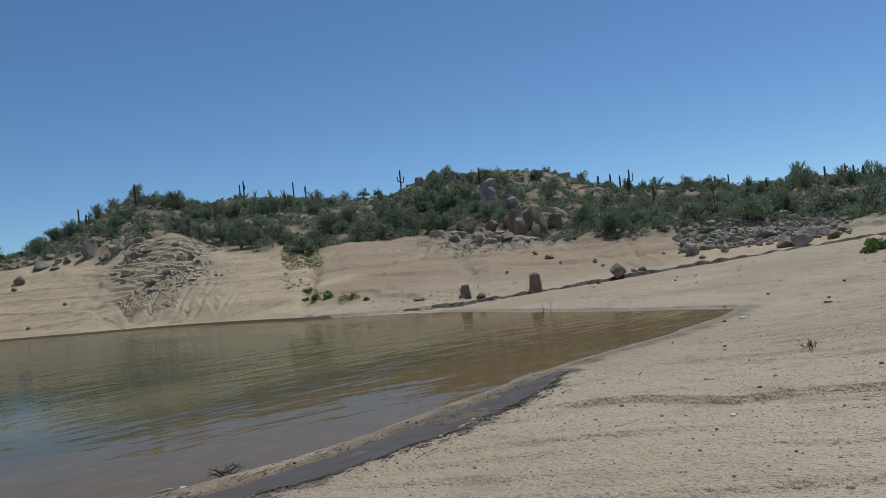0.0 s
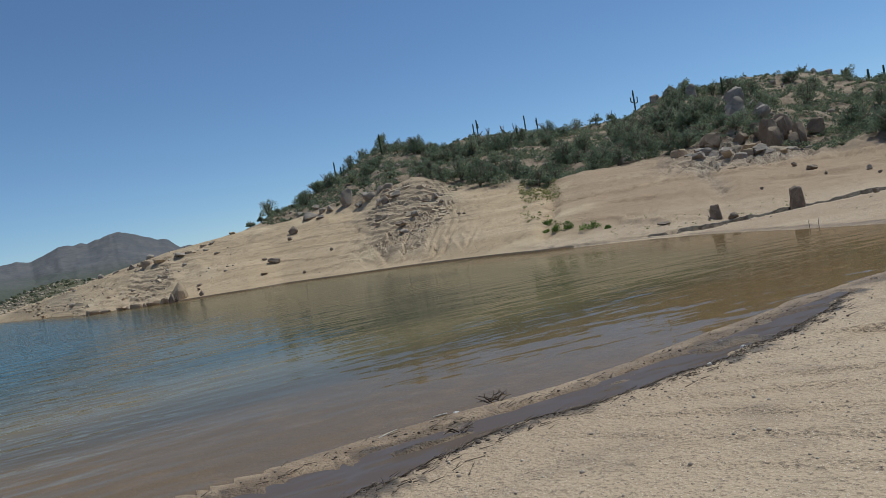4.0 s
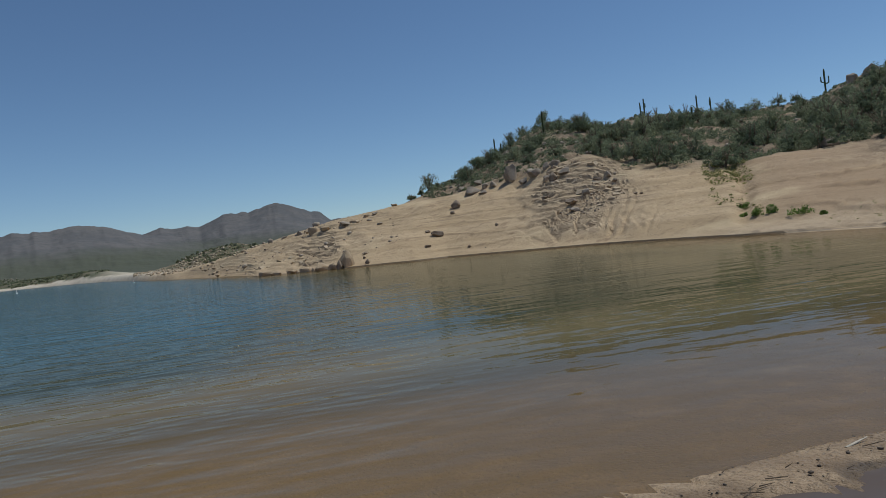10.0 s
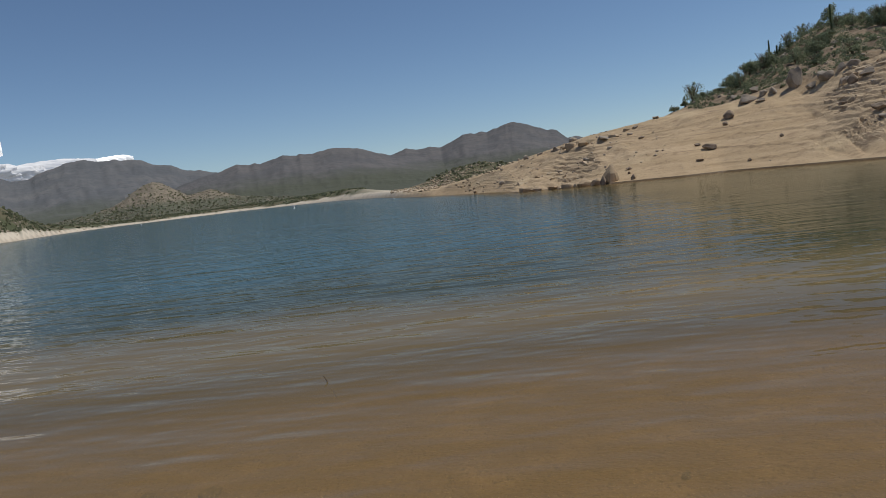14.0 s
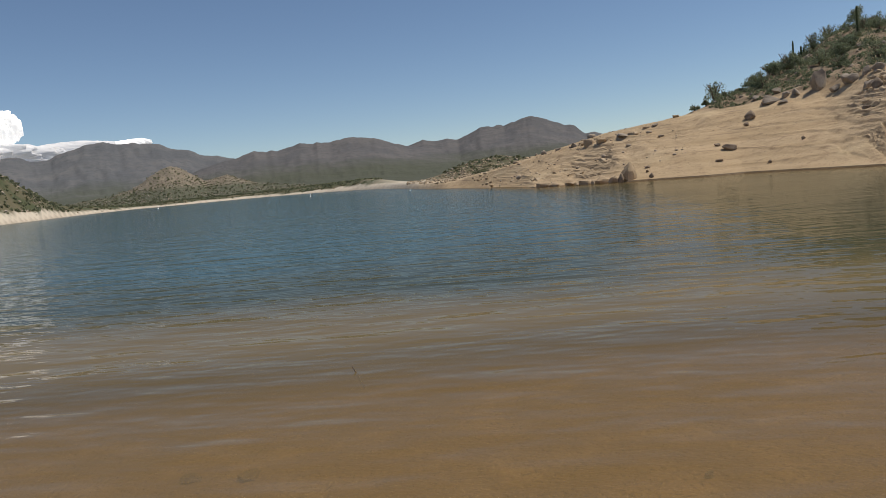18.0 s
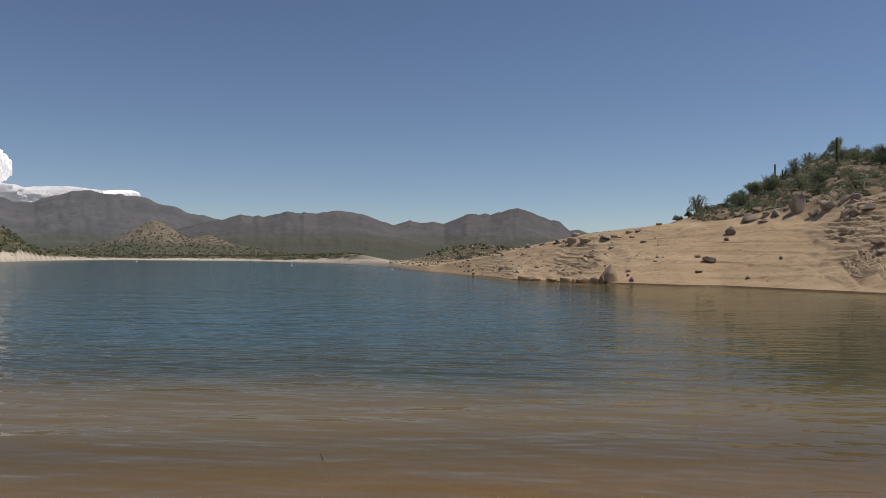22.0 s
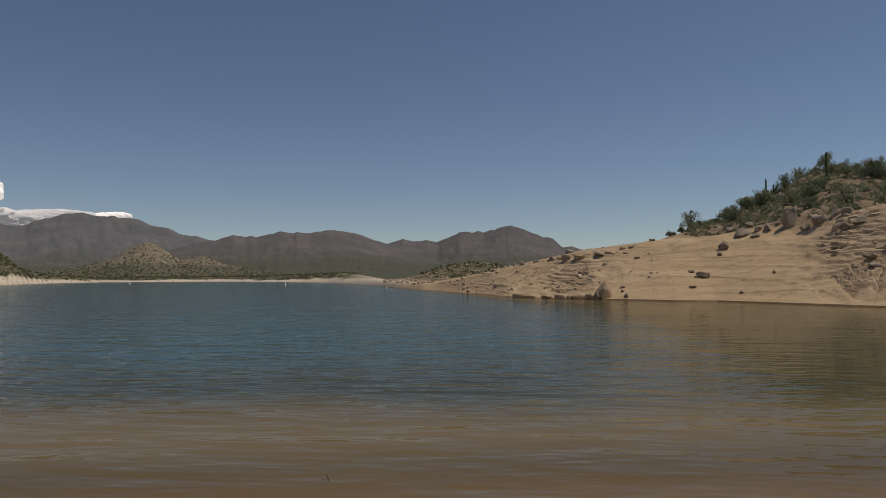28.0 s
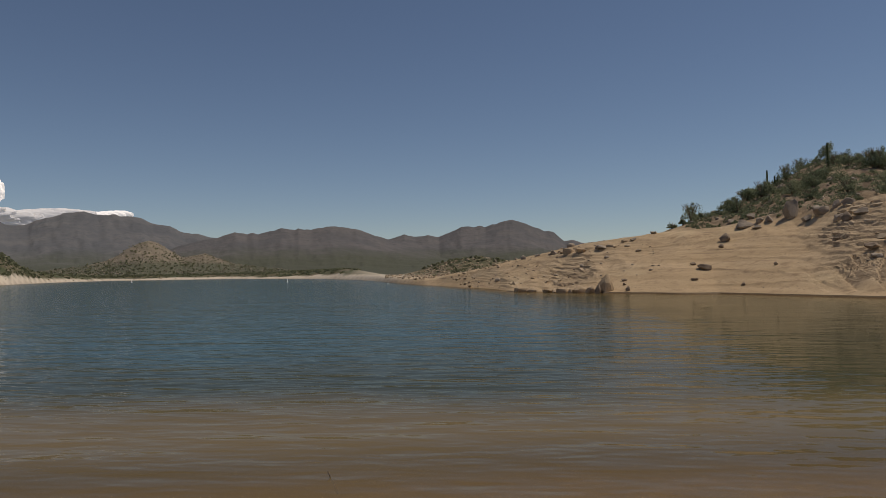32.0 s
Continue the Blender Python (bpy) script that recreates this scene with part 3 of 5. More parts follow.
wx, wy = flat_rr * np.sin(bb), flat_rr * np.cos(bb)
wz = land(wx, wy)[0]
me = grid_mesh("water", wx, wy, wz * 0, WATER, (wz < 0.25).ravel())
# cove side: silt, plus the sand slope's tan reflection put into the water colour
silt_reflection = smooth(0, 10, np.degrees(bb))
layer(me, "depth", np.clip(-wz, 0, 10) * (1 - silt_reflection) + np.clip(-wz, 0, 0.72) * silt_reflection)
shore_d = np.minimum(to_line(wx, wy, BANK)[0], to_line(wx, wy, HEAD)[0])
layer(me, "open", (1 - 0.68 * smooth(0.5, 5.5, wx - 0.06 * wy) * smooth(75, 60, wy)) * (0.8 + 0.2 * smooth(0.5, 5.0, shore_d)))
water = tagged(new("water", me), "calm lake water, silty brown near shore, blue farther out", "lake", kind="structure")

# the brook's own surface, a narrow strip behind the bank
line = np.array(BROOK)
t = np.linspace(0, len(line) - 1, 160)
cx, cy, cw = (np.interp(t, np.arange(len(line)), line[:, k]) for k in range(3))
tx, ty = np.gradient(cx), np.gradient(cy)
nx, ny = -ty / np.hypot(tx, ty), tx / np.hypot(tx, ty)
v = np.linspace(-1.0, 1.0, 9)
bx, by = cx[:, None] + nx[:, None] * v * cw[:, None] * 0.9, cy[:, None] + ny[:, None] * v * cw[:, None] * 0.9
me = grid_mesh("brook", bx, by, 0.028 + bx * 0, BROOK_WATER)
layer(me, "depth", 0.2 + 0 * bx)
tagged(new("brook", me), "shallow muddy brook trickling along the sand bank", "brook", kind="structure")

# ---- mountains ----


def ridge(name, rows, dist, depth, seed, material, label, rough=0.10):
    az = np.arange(rows[0][0], rows[-1][0] + 0.01, 0.1)
    v = np.concatenate([np.linspace(0, 1, 46), np.linspace(1.05, 1.6, 6)])
    a, t = np.meshgrid(az, v, indexing="ij")
    top = np.tan(np.radians(np.interp(a, [p[0] for p in rows], [p[1] for p in rows]))) * dist + 1.75
    r = dist - depth + depth * t
    x, y = r * np.sin(np.radians(a)), r * np.cos(np.radians(a))
    size = depth / 3.2
    spurs = ridged(x / size + 0.35 * fbm(x / 300, y / 300, 3, seed + 2), y / size, 4, seed)
    z = top * np.where(t <= 1, 0.25 * t + 0.75 * t ** 1.7, 1 - (t - 1) * 0.8)
    z = z + top * (0.9 * spurs * 0.055 * np.sin(np.pi * np.clip(t, 0, 1)) ** 1.1) + top * 0.019 * fbm(a / 0.45, t * 9, 3, seed) * (t > 0.3)
    z = np.minimum(z, top * (1.02 - 0.25 * np.abs(1 - t)) / 1.0 * (1 + 0.03 * fbm(a / 0.3, t * 9, 3, seed + 5)))
    ob = tagged(new(name, grid_mesh(name, x, y, z - 2, material)), label, "mountain")
    return ob, np.stack([x, y, z - 2], -1)[:, :46]


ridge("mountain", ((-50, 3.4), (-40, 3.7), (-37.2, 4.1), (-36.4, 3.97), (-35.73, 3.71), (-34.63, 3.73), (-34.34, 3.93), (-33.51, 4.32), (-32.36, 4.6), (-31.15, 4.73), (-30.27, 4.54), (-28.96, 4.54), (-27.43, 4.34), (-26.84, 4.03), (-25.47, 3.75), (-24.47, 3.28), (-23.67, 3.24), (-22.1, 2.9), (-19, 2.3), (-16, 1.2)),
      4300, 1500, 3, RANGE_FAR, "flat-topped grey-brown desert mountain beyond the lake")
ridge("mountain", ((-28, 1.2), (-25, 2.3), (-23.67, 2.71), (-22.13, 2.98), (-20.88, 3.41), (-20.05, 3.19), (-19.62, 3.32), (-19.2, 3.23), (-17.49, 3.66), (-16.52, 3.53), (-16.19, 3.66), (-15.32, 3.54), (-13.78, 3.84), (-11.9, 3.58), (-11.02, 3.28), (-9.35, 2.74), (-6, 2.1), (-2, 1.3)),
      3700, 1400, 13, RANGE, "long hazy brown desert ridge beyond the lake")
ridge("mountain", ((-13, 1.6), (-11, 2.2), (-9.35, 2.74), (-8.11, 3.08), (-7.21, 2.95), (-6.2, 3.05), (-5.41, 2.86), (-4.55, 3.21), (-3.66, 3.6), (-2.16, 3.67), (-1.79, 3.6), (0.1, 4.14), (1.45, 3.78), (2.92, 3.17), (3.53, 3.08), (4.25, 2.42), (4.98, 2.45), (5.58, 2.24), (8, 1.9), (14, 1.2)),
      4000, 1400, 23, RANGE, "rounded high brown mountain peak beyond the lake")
HILL = mountain_material("foothill", (0.19, 0.16, 0.115), (0.275, 0.228, 0.168), (0.115, 0.108, 0.068), 26, 0.12, (0.105, 0.108, 0.07), (44, 30), 18.0)
cone = ridge("foothill", ((-37, 0.3), (-33, 0.75), (-31.2, 0.95), (-29.72, 1.34), (-28.96, 1.74), (-28.39, 2.19), (-27.63, 2.61), (-26.95, 2.82), (-26.27, 2.61), (-25.48, 2.08), (-24.68, 1.54), (-23.68, 1.7), (-23.06, 1.85), (-22.25, 1.5), (-21, 1.07), (-18.5, 0.7), (-15, 0.3)), 1500, 520, 33, HILL,
      "small cone-shaped stony foothill dotted with shrubs")

# ---- plants ----


def leaves(rng, n, size, leaf, squat=0.8, clumps=9):
    """Verts and faces of a ragged crown of small leaf blades, round its middle at the ground."""
    c = rng.normal(0, 1, (clumps, 3))
    c /= np.linalg.norm(c, axis=1)[:, None]
    c *= rng.uniform(0.3, 0.8, (clumps, 1))
    c[:, 2] = np.abs(c[:, 2])
    k = rng.integers(0, clumps, n)
    d = rng.normal(0, 1, (n, 3))
    d /= np.linalg.norm(d, axis=1)[:, None]
    p = c[k] + d * (0.30 * rng.uniform(0.55, 1.0, (n, 1))) * rng.uniform(0.7, 1.2, clumps)[k][:, None]
    p[:, 2] = np.abs(p[:, 2]) * squat + 0.06
    p *= size
    u = np.cross(d, rng.normal(0, 1, (n, 3)))
    u /= np.linalg.norm(u, axis=1)[:, None] + 1e-9
    w = np.cross(u, d + rng.normal(0, 0.5, (n, 3)))
    w /= np.linalg.norm(w, axis=1)[:, None] + 1e-9
    s = leaf * rng.uniform(0.6, 1.3, (n, 1))
    q = np.stack([p - u * s, p + w * s * 0.8, p + u * s, p - w * s * 0.8], 1)
    return q.reshape(-1, 3), np.arange(n * 4).reshape(n, 4)


def field(name, spots, seed, n, leaf, material, label):
    rng = np.random.default_rng(seed)
    vs, fs, base = [], [], 0
    for x, y, z, size in spots:
        v, f = leaves(rng, n, size, leaf * (0.6 + 0.4 * size), rng.uniform(0.6, 1.1), 6)
        vs.append(v + (x, y, z)), fs.append(f + base)
        base += len(v)
    v, f = np.concatenate(vs), np.concatenate(fs)
    me = bpy.data.meshes.new(name)
    me.vertices.add(len(v))
    me.vertices.foreach_set("co", v.ravel())
    me.loops.add(f.size)
    me.loops.foreach_set("vertex_index", f.ravel())
    me.polygons.add(len(f))
    me.polygons.foreach_set("loop_start", np.arange(0, f.size, 4))
    me.materials.append(material)
    me.update(calc_edges=True)
    return tagged(new(name, me), label, "shrubs", kind="stuff")



# ---- boulders ----


def boulder_mesh(seed, blocky=0.5, detail=3, material=None):
    """A worn granite block, about 1 m each way, resting on z = 0."""
    rng = np.random.default_rng(seed)
    bm = bmesh.new()
    bmesh.ops.create_icosphere(bm, subdivisions=detail, radius=0.5)
    planes = [(Vector(rng.normal(0, 1, 3)).normalized(), rng.uniform(0.23, 0.40)) for _ in range(int(9 + 5 * blocky))]
    off = Vector(rng.uniform(-50, 50, 3))
    for v in bm.verts:
        p = v.co.copy()
        p = Vector([math.copysign(abs(2 * c) ** 0.78, c) / 2 for c in p])
        for nrm, d in planes:
            s = p.dot(nrm)
            if s > d:
                p -= nrm * (s - d) * 0.93
        k = 1 + 0.15 * noise.fractal(p * 2.1 + off, 1.0, 2.0, 4) + 0.05 * noise.noise(p * 8 + off) - 0.10 * max(0.0, 0.12 - abs(noise.noise(p * 2.3 - off))) / 0.12
        v.co = p * k
    low = min(v.co.z for v in bm.verts)
    for v in bm.verts:
        v.co.z -= low * 0.72
    me = bpy.data.meshes.new("boulder")
    bm.to_mesh(me)
    bm.free()
    me.materials.append(material or GRANITE)
    me.polygons.foreach_set("use_smooth", [True] * len(me.polygons))
    me.set_sharp_from_angle(angle=radians(26))
    return me


def standing_stone(seed, taper, material):
    """An upright split block, 1 m each way, narrower at the top."""
    off = Vector((seed * 3.1, seed * 1.7, 0))
    bm = bmesh.new()
    bmesh.ops.create_cube(bm, size=1)
    bmesh.ops.subdivide_edges(bm, edges=bm.edges[:], cuts=9, use_grid_fill=True)
    for v in bm.verts:
        p = v.co
        t = p.z + 0.5
        n = p.normalized() * 0.62
        p = p.lerp(n, 0.22)
        p.x, p.y = p.x * (1 - taper * t) + 0.06 * t, p.y * (1 - taper * t)
        v.co = p + p.normalized() * (0.09 * noise.fractal(p * 2.4 + off, 1.0, 2.0, 4) + 0.03 * noise.noise(p * 9 + off))
    for v in bm.verts:
        v.co.z += 0.46
    me = bpy.data.meshes.new("boulder")
    bm.to_mesh(me)
    bm.free()
    me.materials.append(material)
    me.polygons.foreach_set("use_smooth", [True] * len(me.polygons))
    me.set_sharp_from_angle(angle=radians(28))
    return me


UPRIGHT = [standing_stone(k + 1, 0.16 + 0.08 * k, DARK_GRANITE) for k in range(4)]
PALE = [boulder_mesh(100 + k, 0.3 + 0.1 * k) for k in range(6)]
DARK = [boulder_mesh(200 + k, 1.0 + 0.2 * k, 3, DARK_GRANITE) for k in range(5)]
SLAB = [boulder_mesh(300 + k, 0.9, 3, TAN_GRANITE) for k in range(4)]
TAN = [boulder_mesh(320 + k, 0.8, 3, TAN_GRANITE) for k in range(4)]


for me in SLAB:
    for v in me.vertices:
        v.co.z = min(v.co.z, 0.42) * 1.6


def boulder(meshes, k, x, y, w, h, label, group="boulders on the bare slope", deep=None, turn=None, sink=0.06):
    ob = new("boulder", meshes[k % len(meshes)])
    z = float(land(np.array([x]), np.array([y]))[0][0])
    ob.matrix_world = pose(x, y, max(z, -0.3) - sink * h, 0, 0, (k * 77) % 360 if turn is None else turn)
    ob.scale = (w, (deep or w) * 0.9, h * 1.12)
    return tagged(ob, label, "boulder", group)


GREY = "weathered grey granite boulder standing on the bare slope"
# the tall egg-shaped boulder and its neighbours under the shrubs
boulder(PALE, 1, 25.7, 69.6, 1.75, 2.15, "tall egg-shaped grey boulder below the shrubs", deep=1.4, turn=25)
for k, (x, y, w, h) in enumerate(((21.9, 70.9, 2.1, 1.35), (24.1, 70.2, 1.1, 1.2), (23.4, 70.6, 1.0, 0.9), (22.8, 69.6, 1.1, 0.4), (26.3, 67.3, 1.3, 1.0), (27.3, 66.4, 1.9, 1.3), (28.2, 65.6, 1.2, 1.1), (26.4, 61.4, 1.25, 1.25), (28.6, 64.6, 1.4, 1.0))):
    boulder(PALE, k + 2, x, y, w * 0.92, h * 0.85, GREY, sink=0.2)
for k, (x, y, w, h) in enumerate(((24.9, 52.7, 1.2, 0.8), (26.3, 53.1, 1.0, 0.7), (26.6, 60.2, 1.0, 1.0), (29.1, 54.7, 0.85, 0.8), (28.4, 55.2, 0.8, 0.5), (27.6, 60.0, 1.3, 0.65), (24.8, 58.1, 0.8, 0.5), (24.5, 51.2, 0.9, 0.5), (28.8, 53.0, 0.6, 0.4))):
    boulder(PALE if k % 2 else DARK, k, x, y, w, h, "grey boulder wedged among the ledges of the spur")
for k, (x, y, w, h) in enumerate(((28.1, 48.4, 0.4, 0.28), (28.3, 48.0, 0.38, 0.25), (19.7, 68.6, 1.2, 1.0), (18.8, 66.9, 0.7, 0.45), (16.1, 61.9, 1.25, 0.75), (15.6, 63.8, 0.65, 0.4), (14.4, 58.8, 0.8, 0.3), (20.0, 57.1, 0.4, 0.34), (16.9, 54.9, 0.4, 0.3),
                                  (41.8, 29.2, 0.52, 0.42), (41.4, 27.7, 0.76, 0.55), (35.3, 25.9, 0.28, 0.22), (39.3, 25.1, 0.26, 0.27))):
    boulder(DARK, k, x, y, w, h, "dark weathered boulder perched on the bare sandy slope")
boulder(PALE, 4, 12.7, 73.1, 0.75, 0.28, "pale flat boulder lying on the bare slope")
for k, (x, y, w, h) in enumerate(((64.3, 54.2, 2.6, 2.9), (66.5, 53.0, 1.8, 1.4), (75.2, 75.2, 2.4, 1.9), (73.6, 76.6, 1.9, 1.6), (69.0, 65.2, 1.7, 2.2))):
    boulder(PALE, k + 1, x, y, w, h, "large rounded boulder standing among the hilltop shrubs", "hillside boulders")
# standing stones by the wash
boulder(UPRIGHT, 1, 31.4, 20.5, 0.72, 0.98, "tall dark standing stone at the edge of the sand", "stones by the wash", 0.7, 40)
boulder(UPRIGHT, 3, 28.9, 22.9, 0.62, 0.62, "dark upright stone leaning beside the wash", "stones by the wash")
boulder(DARK, 3, 29.35, 22.3, 0.62, 0.4, "low dark stone at the foot of an upright stone", "stones by the wash")
boulder(DARK, 0, 27.4, 24.6, 0.85, 0.24, "flat dark stone at the head of the cove", "stones by the wash")
for k, (x, y, w, h) in enumerate(((34.9, 18.0, 1.05, 0.85), (36.2, 17.5, 0.55, 0.32), (32.4, 17.5, 0.36, 0.36), (40.1, 23.2, 0.36, 0.34), (39.1, 21.9, 0.3, 0.2), (41.6, 17.6, 0.95, 1.05), (39.7, 16.1, 0.42, 0.26), (42.5, 16.2, 0.75, 0.56), (42.7, 20.1, 0.26, 0.2), (35.9, 17.8, 0.44, 0.26), (42.2, 12.6, 1.5, 0.8), (41.2, 11.6, 1.2, 0.75), (43.2, 10.8, 1.0, 0.7))):
    boulder(PALE if k % 2 else DARK, k + 2, x, y, w, h, "grey granite boulder at the edge of the wash", "stones by the wash")
# rocky point on the lake
boulder(TAN, 1, 7.65, 59.3, 1.6, 1.9, "tall split rock at the waterline of the point", "rocks on the point", 1.0, 15)
# dark stone here stands in for shade in the cleft left of the rock
boulder(DARK, 2, 7.05, 58.9, 0.6, 1.05, "upright slab beside a tall split rock, coloured dark as its shaded cleft", "rocks on the point")
boulder(TAN, 3, 6.6, 60.2, 1.1, 1.0, "pale block beside the tall split rock", "rocks on the point")
for k, (x, y, w, h) in enumerate(((5.9, 61.3, 1.4, 0.85), (4.5, 62.1, 1.4, 0.7), (5.2, 61.5, 0.8, 0.5), (3.3, 63.7, 1.2, 0.5), (2.1, 65.5, 1.1, 0.5), (1.0, 66.1, 1.55, 0.66), (-0.5, 68.0, 1.0, 0.4), (-4.6, 87.2, 0.8, 0.35), (3.9, 63.0, 0.8, 0.45))):
    boulder(SLAB if k % 2 else TAN, k, x, y, w, h, "pale granite block at the waterline of the rocky point", "rocks on the point")
for k, (x, y, w, h) in enumerate(((9.6, 62.2, 0.6, 0.35), (9.3, 60.6, 0.36, 0.32), (9.3, 58.5, 0.46, 0.52))):
    boulder(DARK, k, x, y, w, h, "small dark rock near the waterline of the point", "rocks on the point")
for k, (x, y, w, h) in enumerate(((4.9, 80.8, 1.1, 0.8), (6.3, 77.4, 1.6, 1.0), (7.4, 75.9, 1.4, 0.85), (9.5, 76.2, 2.1, 0.65), (10.4, 75.6, 1.4, 0.55), (11.9, 76.8, 0.9, 0.4), (12.8, 76.7, 0.8, 0.4), (15.4, 79.4, 1.2, 0.5), (5.7, 79.2, 0.9, 0.6), (3.2, 82.4, 0.9, 0.5))):
    boulder(SLAB if k % 3 else PALE, k, x, y, w, h, "flat pale granite ledge on the low ridge of the point", "rocks on the point", sink=0.28)
# outcrop under the summit
OUTCROP = [boulder_mesh(260 + k, 1.1 + 0.2 * k, 3, BROWN_ROCK) for k in range(4)]
for k, (x, y, w, h) in enumerate(((49.2, 36.9, 1.5, 2.5), (50.3, 36.2, 1.3, 2.1), (51.5, 36.4, 1.4, 2.3), (49.9, 38.0, 1.5, 2.4), (51.0, 37.6, 1.4, 2.6), (50.6, 39.2, 1.6, 2.0), (52.6, 38.6, 2.0, 2.6), (51.6, 40.4, 1.8, 1.6), (47.4, 41.4, 2.2, 1.6), (49.2, 40.0, 1.8, 1.4), (48.4, 41.6, 1.5, 1.1), (54.2, 40.0, 1.8, 2.2), (53.4, 36.4, 1.6, 1.8))):
    boulder(OUTCROP, k + 1, x, y, w, h, "large brown granite outcrop block below the hilltop", "outcrop blocks", sink=0.15)
boulder(PALE, 5, 55.6, 46.3, 2.4, 2.5, "great round boulder above the outcrop", "outcrop blocks")
for k, (x, y, w, h) in enumerate(((62.0, 50.0, 2.3, 1.5), (56.3, 43.9, 1.8, 1.6), (57.6, 45.0, 1.6, 1.4))):
    boulder(PALE, k, x, y, w, h, "large rounded boulder standing among the hilltop shrubs", "hillside boulders")
for k, (x, y, w, h) in enumerate(((44.8, 41.9, 1.5, 0.8), (43.6, 38.9, 1.4, 0.7), (46.2, 39.9, 1.4, 0.75), (44.3, 36.7, 1.3, 0.75), (44.3, 35.6, 1.2, 0.9), (46.7, 36.1, 1.5, 0.7), (45.7, 33.1, 0.7, 0.45), (46.4, 41.0, 1.6, 0.7), (46.1, 38.8, 1.4, 0.7), (46.1, 36.6, 1.5, 0.65),
                                  (44.7, 41.0, 0.9, 0.5), (42.7, 36.0, 0.9, 0.4), (41.0, 33.1, 0.95, 0.3), (41.7, 32.7, 0.8, 0.3), (46.9, 35.6, 1.1, 0.6), (47.0, 41.2, 1.2, 0.6), (45.2, 38.0, 1.1, 0.5), (45.4, 40.6, 1.0, 0.5), (47.6, 37.6, 1.3, 0.8), (48.2, 34.4, 1.0, 0.6))):
    boulder(PALE if k % 3 else SLAB, k, x, y, w, h, "rounded pale granite block at the upper edge of the bare band", "ledge blocks", turn=(k * 47) % 180, sink=0.15)


def rubble(name, spots, seed, material, label, squash=0.75):
    """Many small stones joined into one mesh."""
    rng = np.random.default_rng(seed)
    bm = bmesh.new()
    bmesh.ops.create_icosphere(bm, subdivisions=1, radius=0.5)
    bm.verts.ensure_lookup_table()
    base = np.array([v.co[:] for v in bm.verts])
    tri = np.array([[v.index for v in f.verts] for f in bm.faces])
    bm.free()
    vs, fs = [], []
    for i, (x, y, z, w) in enumerate(spots):
        q = base * rng.uniform(0.7, 1.25, (len(base), 1)) * (w, w * rng.uniform(0.6, 1.1), w * squash * rng.uniform(0.6, 1.1))
        a = rng.uniform(0, 6.28)
        c, s = math.cos(a), math.sin(a)
        q = np.stack([q[:, 0] * c - q[:, 1] * s, q[:, 0] * s + q[:, 1] * c, q[:, 2]], -1)
        vs.append(q + (x, y, z + 0.12 * w))
        fs.append(tri + i * len(base))
    me = bpy.data.meshes.new(name)
    v, f = np.concatenate(vs), np.concatenate(fs)
    me.vertices.add(len(v))
    me.vertices.foreach_set("co", v.ravel())
    me.loops.add(f.size)
    me.loops.foreach_set("vertex_index", f.ravel())
    me.polygons.add(len(f))
    me.polygons.foreach_set("loop_start", np.arange(0, f.size, 3))
    me.materials.append(material)
    me.update(calc_edges=True)
    return tagged(new(name, me), label, "stones", kind="stuff")


def scatter(seed, n, b0, b1, r0, r1, want):
    """Random spots on the land between two bearings and distances from the hub; want(x, y, z, grow, rocky, rng) picks."""
    rng = np.random.default_rng(seed)
    b, r = rng.uniform(b0, b1, n), np.sqrt(rng.uniform(r0 ** 2, r1 ** 2, n))
    x, y = OX + r * np.sin(np.radians(b)), OY + r * np.cos(np.radians(b))
    z, g, k, m = land(x, y)
    ok = want(x, y, z, g, k, rng)
    return x[ok], y[ok], z[ok], rng


def plates(name, spots, seed, material, label, flat=0.3):
    """Split rock plates with sharp edges, dipping into the slope, joined into one mesh."""
    rng = np.random.default_rng(seed)
    cube = np.array([(i, j, k) for i in (-0.5, 0.5) for j in (-0.5, 0.5) for k in (-0.5, 0.5)])
    quad = np.array(((0, 1, 3, 2), (4, 6, 7, 5), (0, 4, 5, 1), (2, 3, 7, 6), (0, 2, 6, 4), (1, 5, 7, 3)))
    vs, fs = [], []
    for i, (x, y, z, w) in enumerate(spots):
        q = (cube + rng.uniform(-0.17, 0.17, (8, 3))) * (w * rng.uniform(0.9, 1.9), w * rng.uniform(0.6, 1.0), w * flat * rng.uniform(0.6, 1.6))
        turn = Matrix.Rotation(float(2.2 * (vnoise(np.array([x / 6]), np.array([y / 6]), 92)[0] - 0.5)) + rng.normal(0, 0.25) - 0.4, 3, "Z") @ Matrix.Rotation(rng.normal(0.3, 0.2), 3, "X") @ Matrix.Rotation(rng.normal(0, 0.2), 3, "Y")
        vs.append(q @ np.array(turn).T + (x, y, z - 0.02 * w))
        fs.append(quad + i * 8)
    me = mesh_of(name, np.concatenate(vs).tolist(), np.concatenate(fs).tolist(), material, True)
    return tagged(new(name, me), label, "rocks", kind="stuff")


STONE = plain_material("broken_stone", (0.28, 0.23, 0.18), (0.44, 0.37, 0.29), 1.1, 0.9, 0.0, False)
GREY_STONE = plain_material("grey_rubble", (0.235, 0.19, 0.145), (0.37, 0.305, 0.235), 1.1, 0.9, 0.0, False)
x, y, z, rng = scatter(21, 5000, 8, 30, 50, 84, lambda x, y, z, g, k, rng: (k > 0.35) & (rng.uniform(0, 1, len(x)) < 0.35) & (z > 0.3))
rubble("spur_rubble", list(zip(x, y, z, rng.lognormal(-1.9, 0.45, len(x)))), 22, STONE, "broken granite rubble strewn over the rocky spur")
LEDGE = plain_material("split_rock", (0.38, 0.295, 0.20), (0.50, 0.395, 0.275), 1.3, 0.9, 0.0, False)
